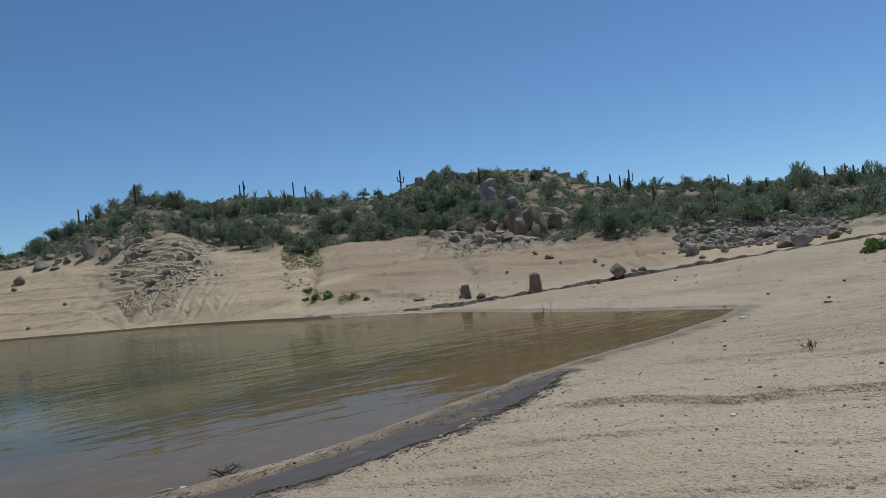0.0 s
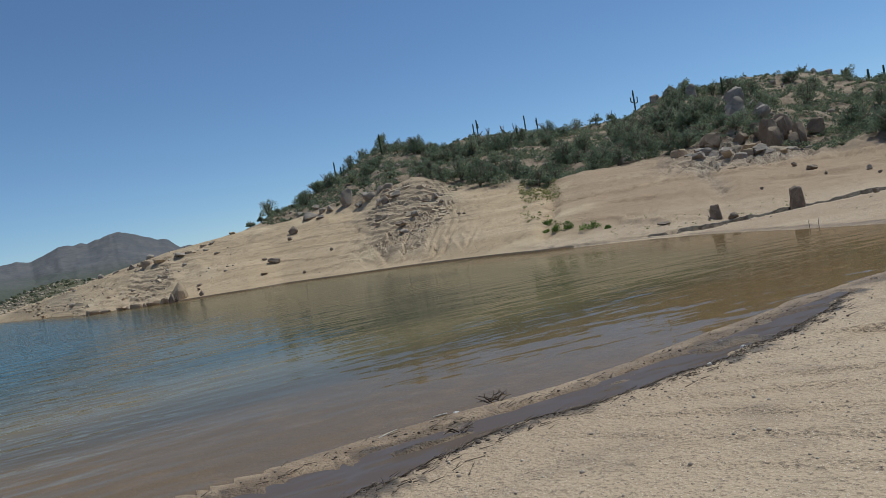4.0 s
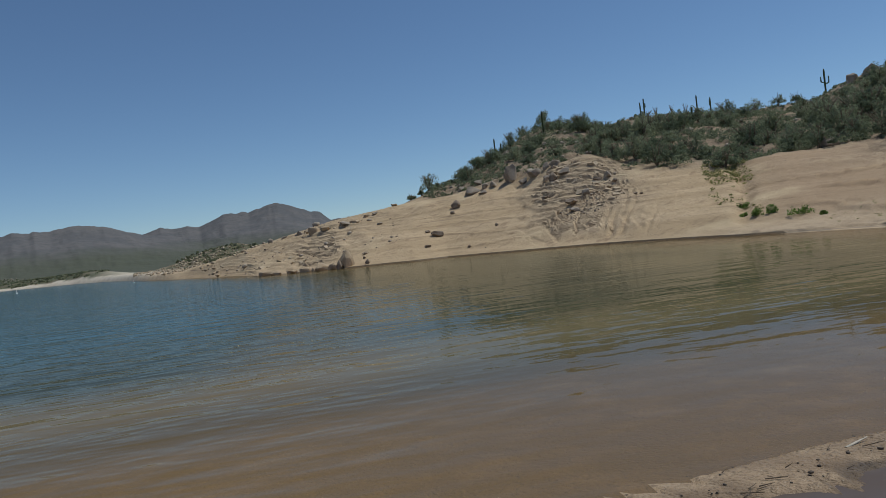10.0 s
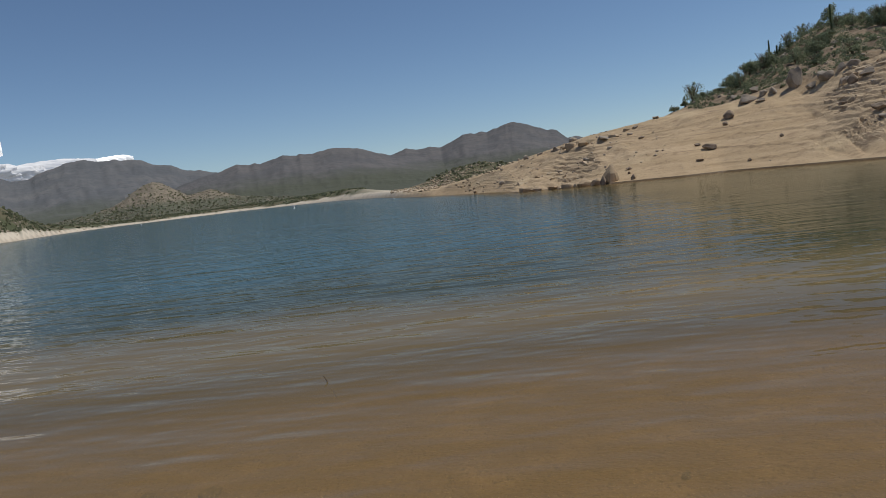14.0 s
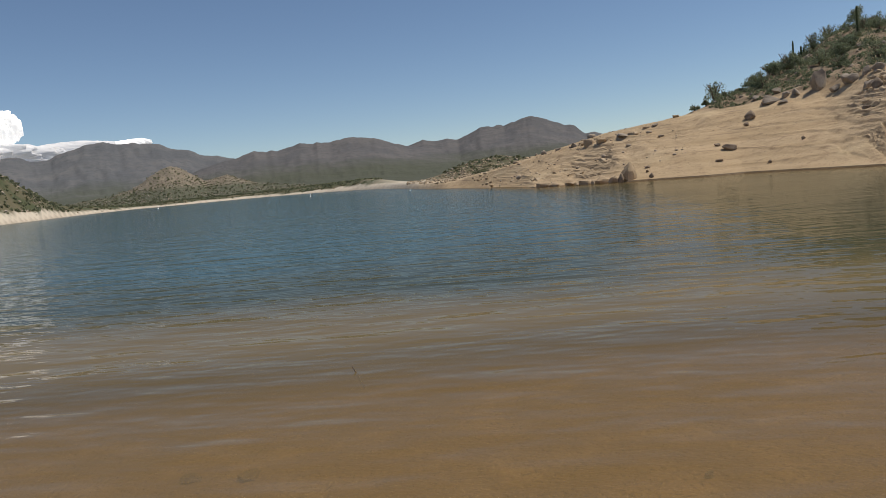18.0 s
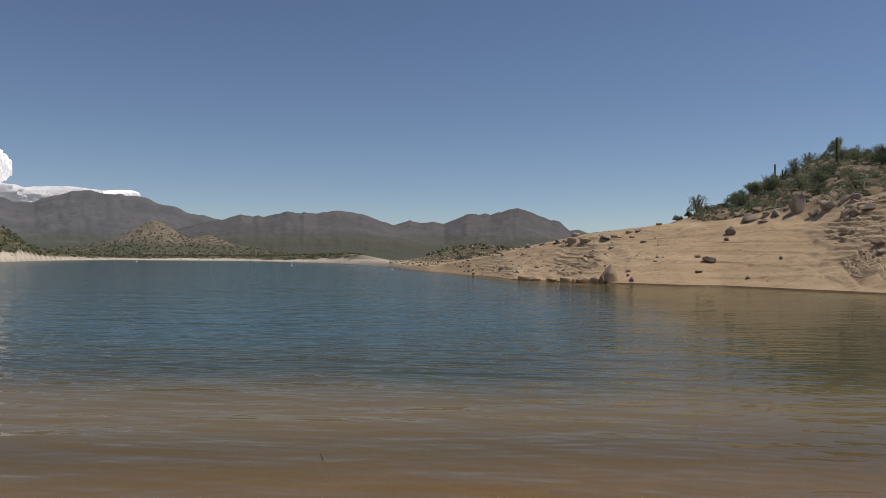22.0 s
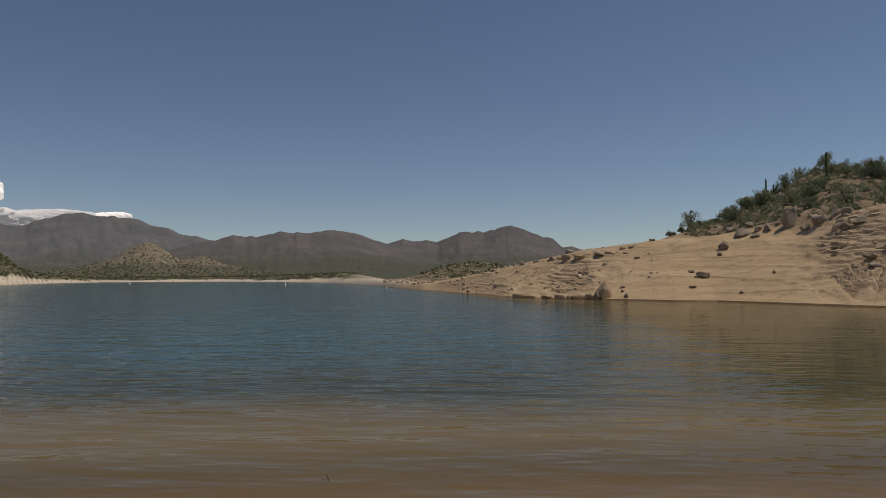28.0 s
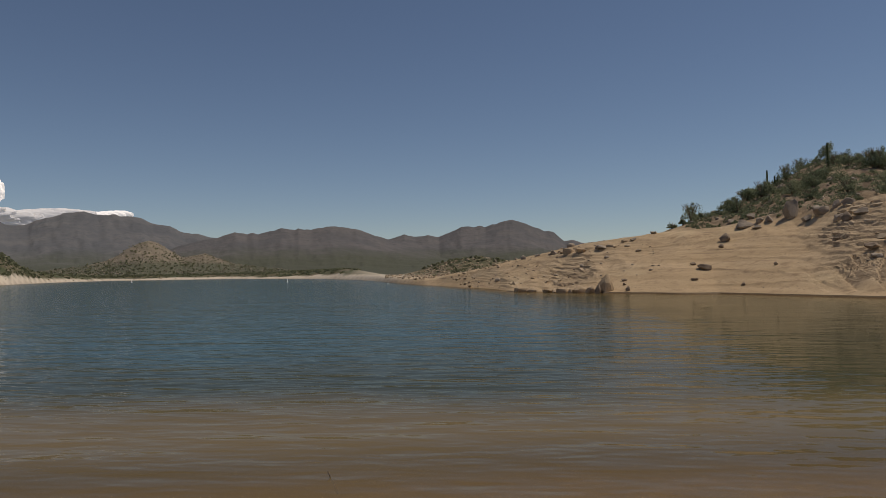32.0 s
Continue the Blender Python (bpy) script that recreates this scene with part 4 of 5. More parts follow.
x, y, z, rng = scatter(121, 9000, 12, 27, 52, 82, lambda x, y, z, g, k, rng: (k > 0.30) & (g < 0.6) & (rng.uniform(0, 1, len(x)) < 0.07) & (z > 2.4) & (vnoise(x / 3, y / 3, 93) > 0.42))
plates("spur_ledges", list(zip(x, y, z, np.clip(rng.lognormal(-1.15, 0.4, len(x)), 0.15, 0.6))), 122, LEDGE, "fractured tan granite ledges of the rocky spur")
x, y, z, rng = scatter(125, 3000, -4, 9, 62, 88, lambda x, y, z, g, k, rng: (rng.uniform(0, 1, len(x)) < 0.05) & (z > 0.5) & (z < 4) & (x < 8) & (vnoise(x / 3, y / 3, 94) > 0.5))
plates("point_ledges", list(zip(x, y, z, np.clip(rng.lognormal(-1.1, 0.4, len(x)), 0.2, 0.65))), 126, LEDGE, "flat split granite ledges on the rocky point", 0.22)
x, y, z, rng = scatter(23, 3000, 60.2, 71.5, 44.0, 60, lambda x, y, z, g, k, rng: (rng.uniform(0, 1, len(x)) < 0.62) & (z > 1.2))
w = rng.lognormal(-1.35, 0.5, len(x))
big = np.argsort(-w)[:130]
for k, i in enumerate(big):
    boulder(PALE if k % 3 else DARK, k, x[i], y[i], w[i] * 1.1, w[i] * 0.72, "rounded grey boulder of the boulder field", "boulder field", w[i] * (0.8 + 0.05 * (k % 7)), None, 0.15)
rest = np.setdiff1d(np.arange(len(x)), big)
rubble("boulder_field", list(zip(x[rest], y[rest], z[rest], w[rest])), 24, GREY_STONE, "grey boulder field below the overgrown slope")
x, y, z, rng = scatter(25, 2600, -8, 60, 44, 90, lambda x, y, z, g, k, rng: (g < 0.3) & (z > 0.3) & (rng.uniform(0, 1, len(x)) < 0.10))
rubble("slope_stones", list(zip(x, y, z, rng.lognormal(-2.75, 0.4, len(x)))), 26, STONE, "scattered small stones on the bare slope")
x, y, z, rng = scatter(27, 2400, 9, 84, 56, 126, lambda x, y, z, g, k, rng: (g > 0.6) & (rng.uniform(0, 1, len(x)) < 0.5))
w = rng.lognormal(-0.8, 0.45, len(x))
big = np.argsort(-w)[:90]
for k, i in enumerate(big):
    boulder(PALE, k, x[i], y[i], w[i], w[i] * 0.75, "pale granite boulder among the hillside shrubs", "hillside boulders", None, None, 0.12)
rest = np.setdiff1d(np.arange(len(x)), big)
rubble("hillside_stones", list(zip(x[rest], y[rest], z[rest], w[rest])), 28, STONE, "pale boulders between the shrubs of the hillside")
x, y, z, rng = scatter(29, 1500, -8, 8, 66, 92, lambda x, y, z, g, k, rng: (z > 0.1) & (z < 5) & (rng.uniform(0, 1, len(x)) < 0.16))
rubble("point_stones", list(zip(x, y, z, rng.lognormal(-1.7, 0.5, len(x)))), 30, STONE, "broken pale stones along the low rocky point")

# ---- plants of the hill ----


def stem(bm, p, q, r0, r1, sides=5):
    """A tapered limb from p to q."""
    p, q = Vector(p), Vector(q)
    m = Matrix.Translation(p) @ (q - p).to_track_quat("Z", "Y").to_matrix().to_4x4()
    rings = [[bm.verts.new(m @ Vector((r * math.cos(6.2832 * k / sides), r * math.sin(6.2832 * k / sides), d))) for k in range(sides)] for r, d in ((r0, 0), (r1, (q - p).length))]
    for k in range(sides):
        bm.faces.new((rings[0][k], rings[0][(k + 1) % sides], rings[1][(k + 1) % sides], rings[1][k]))
    bm.faces.new(rings[1])


def to_me(bm, name, material, smooth_faces=True):
    me = bpy.data.meshes.new(name)
    bm.to_mesh(me)
    bm.free()
    me.materials.append(material)
    if smooth_faces:
        me.polygons.foreach_set("use_smooth", [True] * len(me.polygons))
    return me


def shrub(seed, blades, leaf, tall, label, name="desert_shrub", material=None, category="shrub"):
    """A plant 2 m across on an Empty: stems and a ragged crown."""
    rng = np.random.default_rng(seed)
    root = tagged(new(name), label, category, "shrubs of the hillside")
    bm = bmesh.new()
    for _ in range(6):
        a, lean = rng.uniform(0, 6.28), rng.uniform(0.25, 0.6)
        mid = Vector((math.cos(a) * lean * 0.5, math.sin(a) * lean * 0.5, 0.45 * tall))
        stem(bm, (0, 0, -0.1), mid, 0.05, 0.03)
        for _ in range(2):
            c = rng.uniform(-0.35, 0.35, 3)
            stem(bm, mid, mid + Vector((mid.x * 0.8 + c[0], mid.y * 0.8 + c[1], 0.4 * tall)), 0.03, 0.01, 4)
    part("stem", to_me(bm, "stem", BARK), root)
    v, f = leaves(rng, blades, 1.0, leaf, tall, 14)
    v[:, 2] += 0.10 * tall
    part("crown", mesh_of("crown", v.tolist(), f.tolist(), material or LEAF, True), root)
    return root


KINDS = [shrub(400 + k, 1300, 0.043, t, lab) for k, (t, lab) in enumerate(((0.75, "low rounded grey-green desert shrub among stones"), (0.95, "bushy olive-green desert shrub on the hillside"),
                                                                       (1.25, "tall ragged green desert shrub on the hillside"), (1.45, "upright open desert bush on the hillside"), (0.85, "spreading dark green desert shrub")))]
n = 11000
rng = np.random.default_rng(7)
b, r = rng.uniform(8.5, 84, n), np.sqrt(rng.uniform(50 ** 2, 127 ** 2, n))
px, py = OX + r * np.sin(np.radians(b)), OY + r * np.cos(np.radians(b))
pz, pg, _, _ = land(px, py)
dense = vnoise(px / 8, py / 8, 91)
clear_of = np.hypot(px - 51.0, py - 38.0) > 1.7
keep = (pg > 0.55) & clear_of & (rng.uniform(0, 1, n) < 0.14 + 0.74 * dense + 0.30 * (b > 13) * (b < 27) * smooth(115, 95, r) + 0.3 * (b > 40) + 0.2 * (b > 52))
b, px, py, pz, dense = b[keep], px[keep], py[keep], pz[keep], dense[keep]
size = np.clip(rng.lognormal(-0.22, 0.36, len(px)) * (0.75 + 0.5 * dense) * (0.62 + 0.38 * smooth(10, 20, b)) * (1 - 0.15 * smooth(44, 54, b)) * (1 - (0.1 + 0.35 * smooth(18, 26, b)) * smooth(-12, -2, np.hypot(px - OX, py - OY) - column(SKY, 1, b))), 0.25, 1.7)
# the taller bushes along the upper edge of the bare band
eb = rng.uniform(10.5, 56, 64)
er = column(EDGE, 1, eb) + rng.uniform(1.5, 9, 64)
ex, ey = OX + er * np.sin(np.radians(eb)), OY + er * np.cos(np.radians(eb))
ok = (land(ex, ey)[1] > 0.4) & (np.hypot(ex - 50.5, ey - 37.5) > 2.2)
px, py = np.append(px, ex[ok]), np.append(py, ey[ok])
pz = np.append(pz, land(ex[ok], ey[ok])[0])
size = np.append(size, rng.uniform(1.0, 1.55, ok.sum()) * (0.55 + 0.45 * smooth(11, 20, eb[ok])))
order = np.argsort(-size)
single = set(order[:290].tolist())
placed = [(KINDS[i % 5], pose(px[i], py[i], pz[i] - 0.04, 0, 0, (i * 53) % 360), size[i]) for i in sorted(single)]
for i, (kind, m, s) in enumerate(placed):
    ob = copy_thing(kind, m)
    ob.scale = (s, s, s * 1.1)
for kind in KINDS:
    for c in list(kind.children):
        bpy.data.objects.remove(c)
    bpy.data.objects.remove(kind)
fx, fy, fz, frng = scatter(35, 700, 60, 76, 50, 62, lambda x, y, z, g, k, rng: (z > 1.4) & (rng.uniform(0, 1, len(x)) < 0.28))
rest = list(zip(fx, fy, fz - 0.05, frng.uniform(0.25, 0.7, len(fx)))) + [(px[i], py[i], pz[i] - 0.05, size[i]) for i in range(len(px)) if i not in single]
field("hillside_shrubs", rest, 11, 130, 0.07, LEAF_FIELD, "dense grey-green desert shrubs covering the upper hillside")

# ---- cacti ----


def column_mesh(bm, points, radius, ribs=11):
    """A ribbed, round-topped cactus limb along points."""
    rings, n = [], ribs * 2
    pts = [Vector(p) for p in points]
    for i, p in enumerate(pts):
        ahead = (pts[min(i + 1, len(pts) - 1)] - pts[max(i - 1, 0)]).normalized()
        m = Matrix.Translation(p) @ ahead.to_track_quat("Z", "Y").to_matrix().to_4x4()
        last = len(pts) - 1 - i
        r = radius * (0.45 if last == 0 else 0.82 if last == 1 else 1.0) * (0.8 if i == 0 else 1)
        rings.append([bm.verts.new(m @ Vector((r * (1 if k % 2 else 0.8) * math.cos(6.2832 * k / n), r * (1 if k % 2 else 0.8) * math.sin(6.2832 * k / n), 0))) for k in range(n)])
    for a, b in zip(rings[:-1], rings[1:]):
        for k in range(n):
            bm.faces.new((a[k], a[(k + 1) % n], b[(k + 1) % n], b[k]))
    bm.faces.new(rings[-1])


def saguaro(x, y, tall, thick, arms, label, sink=0.1):
    z = float(land(np.array([x]), np.array([y]))[0][0])
    root = tagged(new("saguaro_cactus"), label, "cactus", "saguaros of the hill")
    root.matrix_world = pose(x, y, z - sink)
    bm = bmesh.new()
    thick, tall = thick * 0.72, tall * (0.8 if x > 90 else 0.95)
    column_mesh(bm, [(0, 0, tall * f) for f in (0, 0.15, 0.35, 0.6, 0.85, 0.96, 1.0)], thick)
    part("trunk", to_me(bm, "trunk", CACTUS), root)
    for at, out, up, turn in arms:
        bm = bmesh.new()
        c, s = math.cos(radians(turn)), math.sin(radians(turn))
        path = [(0, 0, 0), (out * 0.6, 0, 0.02), (out * 0.95, 0, 0.12), (out, 0, 0.3 * up + 0.1), (out, 0, 0.75 * up), (out, 0, 0.94 * up), (out, 0, up)]
        column_mesh(bm, [(px * c, px * s, at * tall + pz) for px, _, pz in path], thick * 0.72, 9)
        part("arm", to_me(bm, "arm", CACTUS), root)
    return root


LONE, ARMED = "single-stemmed green saguaro cactus on the skyline", "tall green saguaro cactus with upturned arms"
for x, y, tall, thick, arms in ((33.0, 96.5, 2.6, 0.14, ()), (33.6, 95.6, 1.5, 0.15, ((0.45, 0.35, 0.6, 10),)), (39.0, 93.0, 3.3, 0.17, ()), (57.4, 100.0, 2.2, 0.14, ()), (58.6, 101.0, 2.9, 0.15, ((0.5, 0.35, 0.7, 30),)),
                                (65.6, 98.0, 3.0, 0.15, ()), (67.2, 97.0, 2.6, 0.14, ((0.5, -0.4, 0.8, 40),)), (79.5, 88.0, 3.9, 0.17, ((0.45, 0.55, 1.0, -20), (0.5, -0.5, 0.8, -20))),
                                (97.5, 57.2, 3.7, 0.15, ((0.4, 0.5, 1.2, -50),)), (97.6, 58.9, 2.5, 0.17, ()), (96.2, 59.6, 2.6, 0.17, ()), (95.0, 60.9, 2.3, 0.2, ()), (107.6, 47.1, 2.4, 0.15, ()), (106.5, 48.6, 1.9, 0.18, ()),
                                (99.6, 38.2, 2.6, 0.15, ()), (101.3, 31.6, 2.4, 0.16, ()), (115.0, 33.8, 2.6, 0.17, ()), (88.0, 24.0, 2.9, 0.13, ((0.45, 0.4, 1.1, -60), (0.5, -0.35, 0.9, -60))), (107.9, 29.3, 2.4, 0.17, ()),
                                (76.0, 40.5, 2.6, 0.16, ((0.5, 0.4, 0.7, 0),)), (72.0, 63.0, 2.4, 0.16, ()), (52.0, 78.0, 2.2, 0.15, ()), (86.0, 50.0, 2.4, 0.16, ((0.5, -0.4, 0.7, 60),))):
    saguaro(x, y, tall, thick, arms, ARMED if arms else LONE)


def ocotillo(x, y, tall, seed):
    rng = np.random.default_rng(seed)
    z = float(land(np.array([x]), np.array([y]))[0][0])
    root = tagged(new("ocotillo"), "spiny ocotillo with bare fanned wands on the skyline", "desert plant", "ocotillos of the hill")
    root.matrix_world = pose(x, y, z - 0.05)
    for k in range(9):
        bm = bmesh.new()
        a, lean = rng.uniform(0, 6.28), rng.uniform(0.15, 0.5)
        mid = Vector((math.cos(a) * lean * 0.5, math.sin(a) * lean * 0.5, tall * 0.55))
        stem(bm, (0, 0, 0), mid, 0.045, 0.035)
        stem(bm, mid, (mid.x * 2.3, mid.y * 2.3, tall * rng.uniform(0.85, 1.05)), 0.035, 0.012)
        part("wand", to_me(bm, "wand", BARK), root)


for k, (x, y, t) in enumerate(((62.0, 99.0, 1.9), (64.0, 98.5, 2.0), (60.2, 100.5, 1.7))):
    ocotillo(x, y, t, 500 + k)

# ---- trees on the crest ----
TREE = "rounded green desert tree on the hill crest"


def tree(x, y, tall, seed):
    """Short forked trunk, limbs, a ragged wide crown."""
    rng = np.random.default_rng(seed)
    z = float(land(np.array([x]), np.array([y]))[0][0])
    root = tagged(new("desert_tree"), TREE, "tree", "trees of the hill")
    root.matrix_world = pose(x, y, z - 0.1, 0, 0, rng.uniform(0, 360))
    bm = bmesh.new()
    stem(bm, (0, 0, 0), (0.05, 0, tall * 0.3), 0.11, 0.09, 7)
    part("trunk", to_me(bm, "trunk", BARK), root)
    for k in range(5):
        a = 1.257 * k + rng.uniform(-0.4, 0.4)
        bm = bmesh.new()
        tip = Vector((math.cos(a) * tall * 0.3, math.sin(a) * tall * 0.3, tall * rng.uniform(0.6, 0.8)))
        stem(bm, (0.05, 0, tall * 0.28), tip * 0.7 + Vector((0, 0, 0.05)), 0.07, 0.05)
        stem(bm, tip * 0.7 + Vector((0, 0, 0.05)), tip, 0.05, 0.015)
        part("limb", to_me(bm, "limb", BARK), root)
    v, f = leaves(rng, 1100, tall * 0.52, 0.06, 1.0, 18)
    v[:, 2] += tall * 0.22
    part("crown", mesh_of("crown", v.tolist(), f.tolist(), LEAF, True), root)


for k, (x, y, t) in enumerate(((42.0, 92.0, 2.4), (44.0, 93.5, 2.6), (40.6, 91.0, 2.2), (46.2, 93.0, 2.3), (31.3, 93.5, 2.0), (49.5, 96.0, 2.2), (71.0, 92.0, 2.9), (74.0, 91.0, 2.6), (76.2, 90.0, 2.4), (53.4, 60.2, 2.4), (50.8, 63.5, 2.2),
                               (61.5, 34.5, 2.6), (63.4, 33.0, 2.4), (65.5, 32.0, 2.6), (58.8, 36.5, 2.2), (36.6, 88.0, 2.0), (29.0, 87.0, 1.6), (25.0, 84.0, 1.5), (82.5, 85.0, 2.2), (86.0, 80.0, 2.6), (90.0, 74.0, 2.4), (92.0, 68.0, 2.4))):
    tree(x, y, t, 600 + k)
for k, (b, t) in enumerate(((9.4, 1.2), (10.2, 1.0), (11.6, 1.5), (12.6, 1.1), (13.6, 1.6))):
    r = float(column(SKY, 1, b)) - 1.5
    tree(OX + r * math.sin(radians(b)), OY + r * math.cos(radians(b)), t, 640 + k)

# ---- green plants in the gully and by the wash ----


def herb(x, y, wide, tall, seed, label):
    rng = np.random.default_rng(seed)
    z = float(land(np.array([x]), np.array([y]))[0][0])
    root = tagged(new("green_bush"), label, "bush", "fresh green bushes")
    root.matrix_world = pose(x, y, z - 0.03)
    bm = bmesh.new()
    for k in range(7):
        a = rng.uniform(0, 6.28)
        stem(bm, (0, 0, 0), (math.cos(a) * wide * 0.3, math.sin(a) * wide * 0.3, tall * 0.6), 0.015, 0.006, 4)
    part("stem", to_me(bm, "stem", BARK), root)
    v, f = leaves(rng, 380, wide * 0.5, 0.045, tall / wide * 1.6, 16)
    part("crown", mesh_of("crown", v.tolist(), f.tolist(), GREEN, True), root)


for k, (x, y, w, h) in enumerate(((27.4, 30.7, 1.6, 0.75), (26.9, 33.4, 0.95, 0.6), (27.4, 32.8, 0.9, 0.6), (28.5, 36.6, 0.8, 0.6), (27.2, 34.8, 0.6, 0.35), (27.6, 29.3, 0.45, 0.3))):
    herb(x, y, w, h, 700 + k, "low bright green bush at the foot of the gully")
for k, (x, y, w, h) in enumerate(((33.8, 6.2, 0.9, 0.7), (34.6, 6.0, 0.9, 0.6), (36.5, 7.0, 0.7, 0.45), (34.0, 5.2, 0.9, 0.8))):
    herb(x, y, w, h, 720 + k, "fresh green bush growing on the upper sand slope")
GRASS = leaf_material("pale_grass", (0.30, 0.31, 0.13), (0.42, 0.40, 0.20), True)
x, y, z, rng = scatter(31, 2600, 30.2, 33.0, 44, 62, lambda x, y, z, g, k, rng: rng.uniform(0, 1, len(x)) < 0.012 + 0.11 * (z > 3.0))
field("gully_grass", list(zip(x, y, z - 0.03, rng.uniform(0.15, 0.45, len(x)))), 32, 40, 0.06, GRASS, "pale green weeds filling the dry gully")
x, y, z, rng = scatter(33, 1600, 36, 50, 33.5, 40, lambda x, y, z, g, k, rng: (rng.uniform(0, 1, len(x)) < 0.05) & (z > 0.25))
field("shore_weeds", list(zip(x, y, z - 0.02, rng.uniform(0.05, 0.13, len(x)))), 34, 24, 0.03, GRASS, "small weeds dotting the shore below the hill")

# ---- far shores ----
FAR_LEAF = leaf_material("far_leaves", (0.20, 0.215, 0.13), (0.30, 0.30, 0.19), True)
rng = np.random.default_rng(41)
n = 5200
b, r = rng.uniform(-52, -12, n), np.sqrt(rng.uniform(150 ** 2, 900 ** 2, n))
x, y = OX + r * np.sin(np.radians(b)), OY + r * np.cos(np.radians(b))
z, g, _, _ = land(x, y)
ok = g > 0.4
field("far_shrubs", list(zip(x[ok], y[ok], z[ok] - 0.2, rng.uniform(0.7, 1.9, ok.sum()))), 42, 14, 0.6, FAR_LEAF, "shrubs and low trees on the far shore")
for n, (ob, at), lo, hi, sd in ((6400, cone, 1.0, 2.9, 43),):
    rng = np.random.default_rng(sd)
    p = at.reshape(-1, 3)[rng.integers(0, at.shape[0] * at.shape[1], n)] + rng.normal(0, 4, (n, 3)) * (1, 1, 0)
    p = p[(p[:, 2] > 7) & (land(p[:, 0], p[:, 1])[0] > 1)]
    n = len(p)
    field("foothill_shrubs", [(*q, s) for q, s in zip(p[: n // 3], rng.uniform(lo, hi, n // 3))], sd + 1, 14, 0.7, FAR_LEAF, "dark shrubs dotting a stony foothill")
    rubble("foothill_stones", [(*q, s) for q, s in zip(p[n // 3:], rng.uniform(lo, hi, n - n // 3))], sd + 2, STONE, "pale boulders dotting a stony foothill")
x, y, z, rng = scatter(47, 2500, -14, -2, 92, 190, lambda x, y, z, g, k, rng: (z > 0.3) & (rng.uniform(0, 1, len(x)) < 0.4))
rubble("far_bank_stones", list(zip(x, y, z, rng.uniform(0.2, 0.75, len(x)))), 48, LEDGE, "pale broken rocks along the far bank")

x, y, z, rng = scatter(61, 3600, -52, -32, 170, 460, lambda x, y, z, g, k, rng: (g > 0.3) & (z > 1.5))
n = len(x) * 3 // 4
field("bank_shrubs", list(zip(x[:n], y[:n], z[:n] - 0.1, rng.uniform(0.5, 1.5, n))), 62, 16, 0.45, FAR_LEAF, "grey-green shrubs on the hillside across the lake")
rubble("bank_rocks", list(zip(x[n:], y[n:], z[n:], rng.uniform(0.5, 1.8, len(x) - n))), 63, STONE, "pale rocks on the hillside across the lake")
x, y, z, rng = scatter(64, 2600, -50, -12, 160, 700, lambda x, y, z, g, k, rng: (g < 0.3) & (z > 0.1))
rubble("shore_rocks", list(zip(x, y, z, rng.lognormal(-0.4, 0.5, len(x)))), 65, LEDGE, "pale broken rocks along the far shore", 0.5)
x, y, z, rng = scatter(57, 2100, -7.5, 5, 110, 330, lambda x, y, z, g, k, rng: (g > 0.4) & (z > 0.5))
n = len(x) // 2
field("knoll_shrubs", list(zip(x[:n], y[:n], z[:n] - 0.1, rng.uniform(0.4, 1.0, n))), 58, 26, 0.3, FAR_LEAF, "dark shrubs on the low knoll behind the point")
rubble("knoll_boulders", list(zip(x[n:], y[n:], z[n:], rng.uniform(0.25, 0.75, len(x) - n))), 59, STONE, "pale boulders on the low knoll behind the point")

# ---- buoys ----
BUOY = plain_material("buoy_plastic", (0.78, 0.78, 0.76), (0.84, 0.84, 0.82), 0.3, 0.45)
ORANGE = plain_material("buoy_band_paint", (0.75, 0.22, 0.05), (0.8, 0.26, 0.06), 0.3, 0.5)


def lathe(bm, rows, sides=14):
    rings = [[bm.verts.new((r * math.cos(6.2832 * k / sides), r * math.sin(6.2832 * k / sides), z)) for k in range(sides)] for r, z in rows]
    for a, b in zip(rings[:-1], rings[1:]):
        for k in range(sides):
            bm.faces.new((a[k], a[(k + 1) % sides], b[(k + 1) % sides], b[k]))
    bm.faces.new(rings[-1])


def buoy(x, y, s):
    root = tagged(new("marker_buoy"), "white marker buoy with an orange band floating on the lake", "buoy", "marker buoys")
    root.matrix_world = pose(x, y, 0)
    root.scale = (s, s, s)
    bm = bmesh.new()
    lathe(bm, ((0.05, -0.4), (0.42, -0.3), (0.46, 0.0), (0.38, 0.12), (0.16, 0.2), (0.14, 0.62)))
    part("float", to_me(bm, "float", BUOY), root)
    bm = bmesh.new()
    lathe(bm, ((0.15, 0.62), (0.15, 0.82)))
    part("band", to_me(bm, "band", ORANGE), root, label="orange painted band")
    bm = bmesh.new()
    lathe(bm, ((0.14, 0.82), (0.14, 1.45), (0.10, 1.55), (0.03, 1.6)))
    part("mast", to_me(bm, "mast", BUOY), root)


buoy(-60.5, 197.0, 0.55), buoy(-160.0, 300.0, 0.8), buoy(-22.0, 133.0, 0.3)

# ---- things on the beach and in the shallows ----
WOOD = plain_material("driftwood", (0.07, 0.052, 0.038), (0.16, 0.12, 0.085), 0.08, 0.9, 0.004)
PALE_WOOD = plain_material("bleached_wood", (0.42, 0.37, 0.30), (0.55, 0.50, 0.42), 0.08, 0.9, 0.003)


def ground_z(x, y):
    return float(land(np.array([x]), np.array([y]))[0][0])


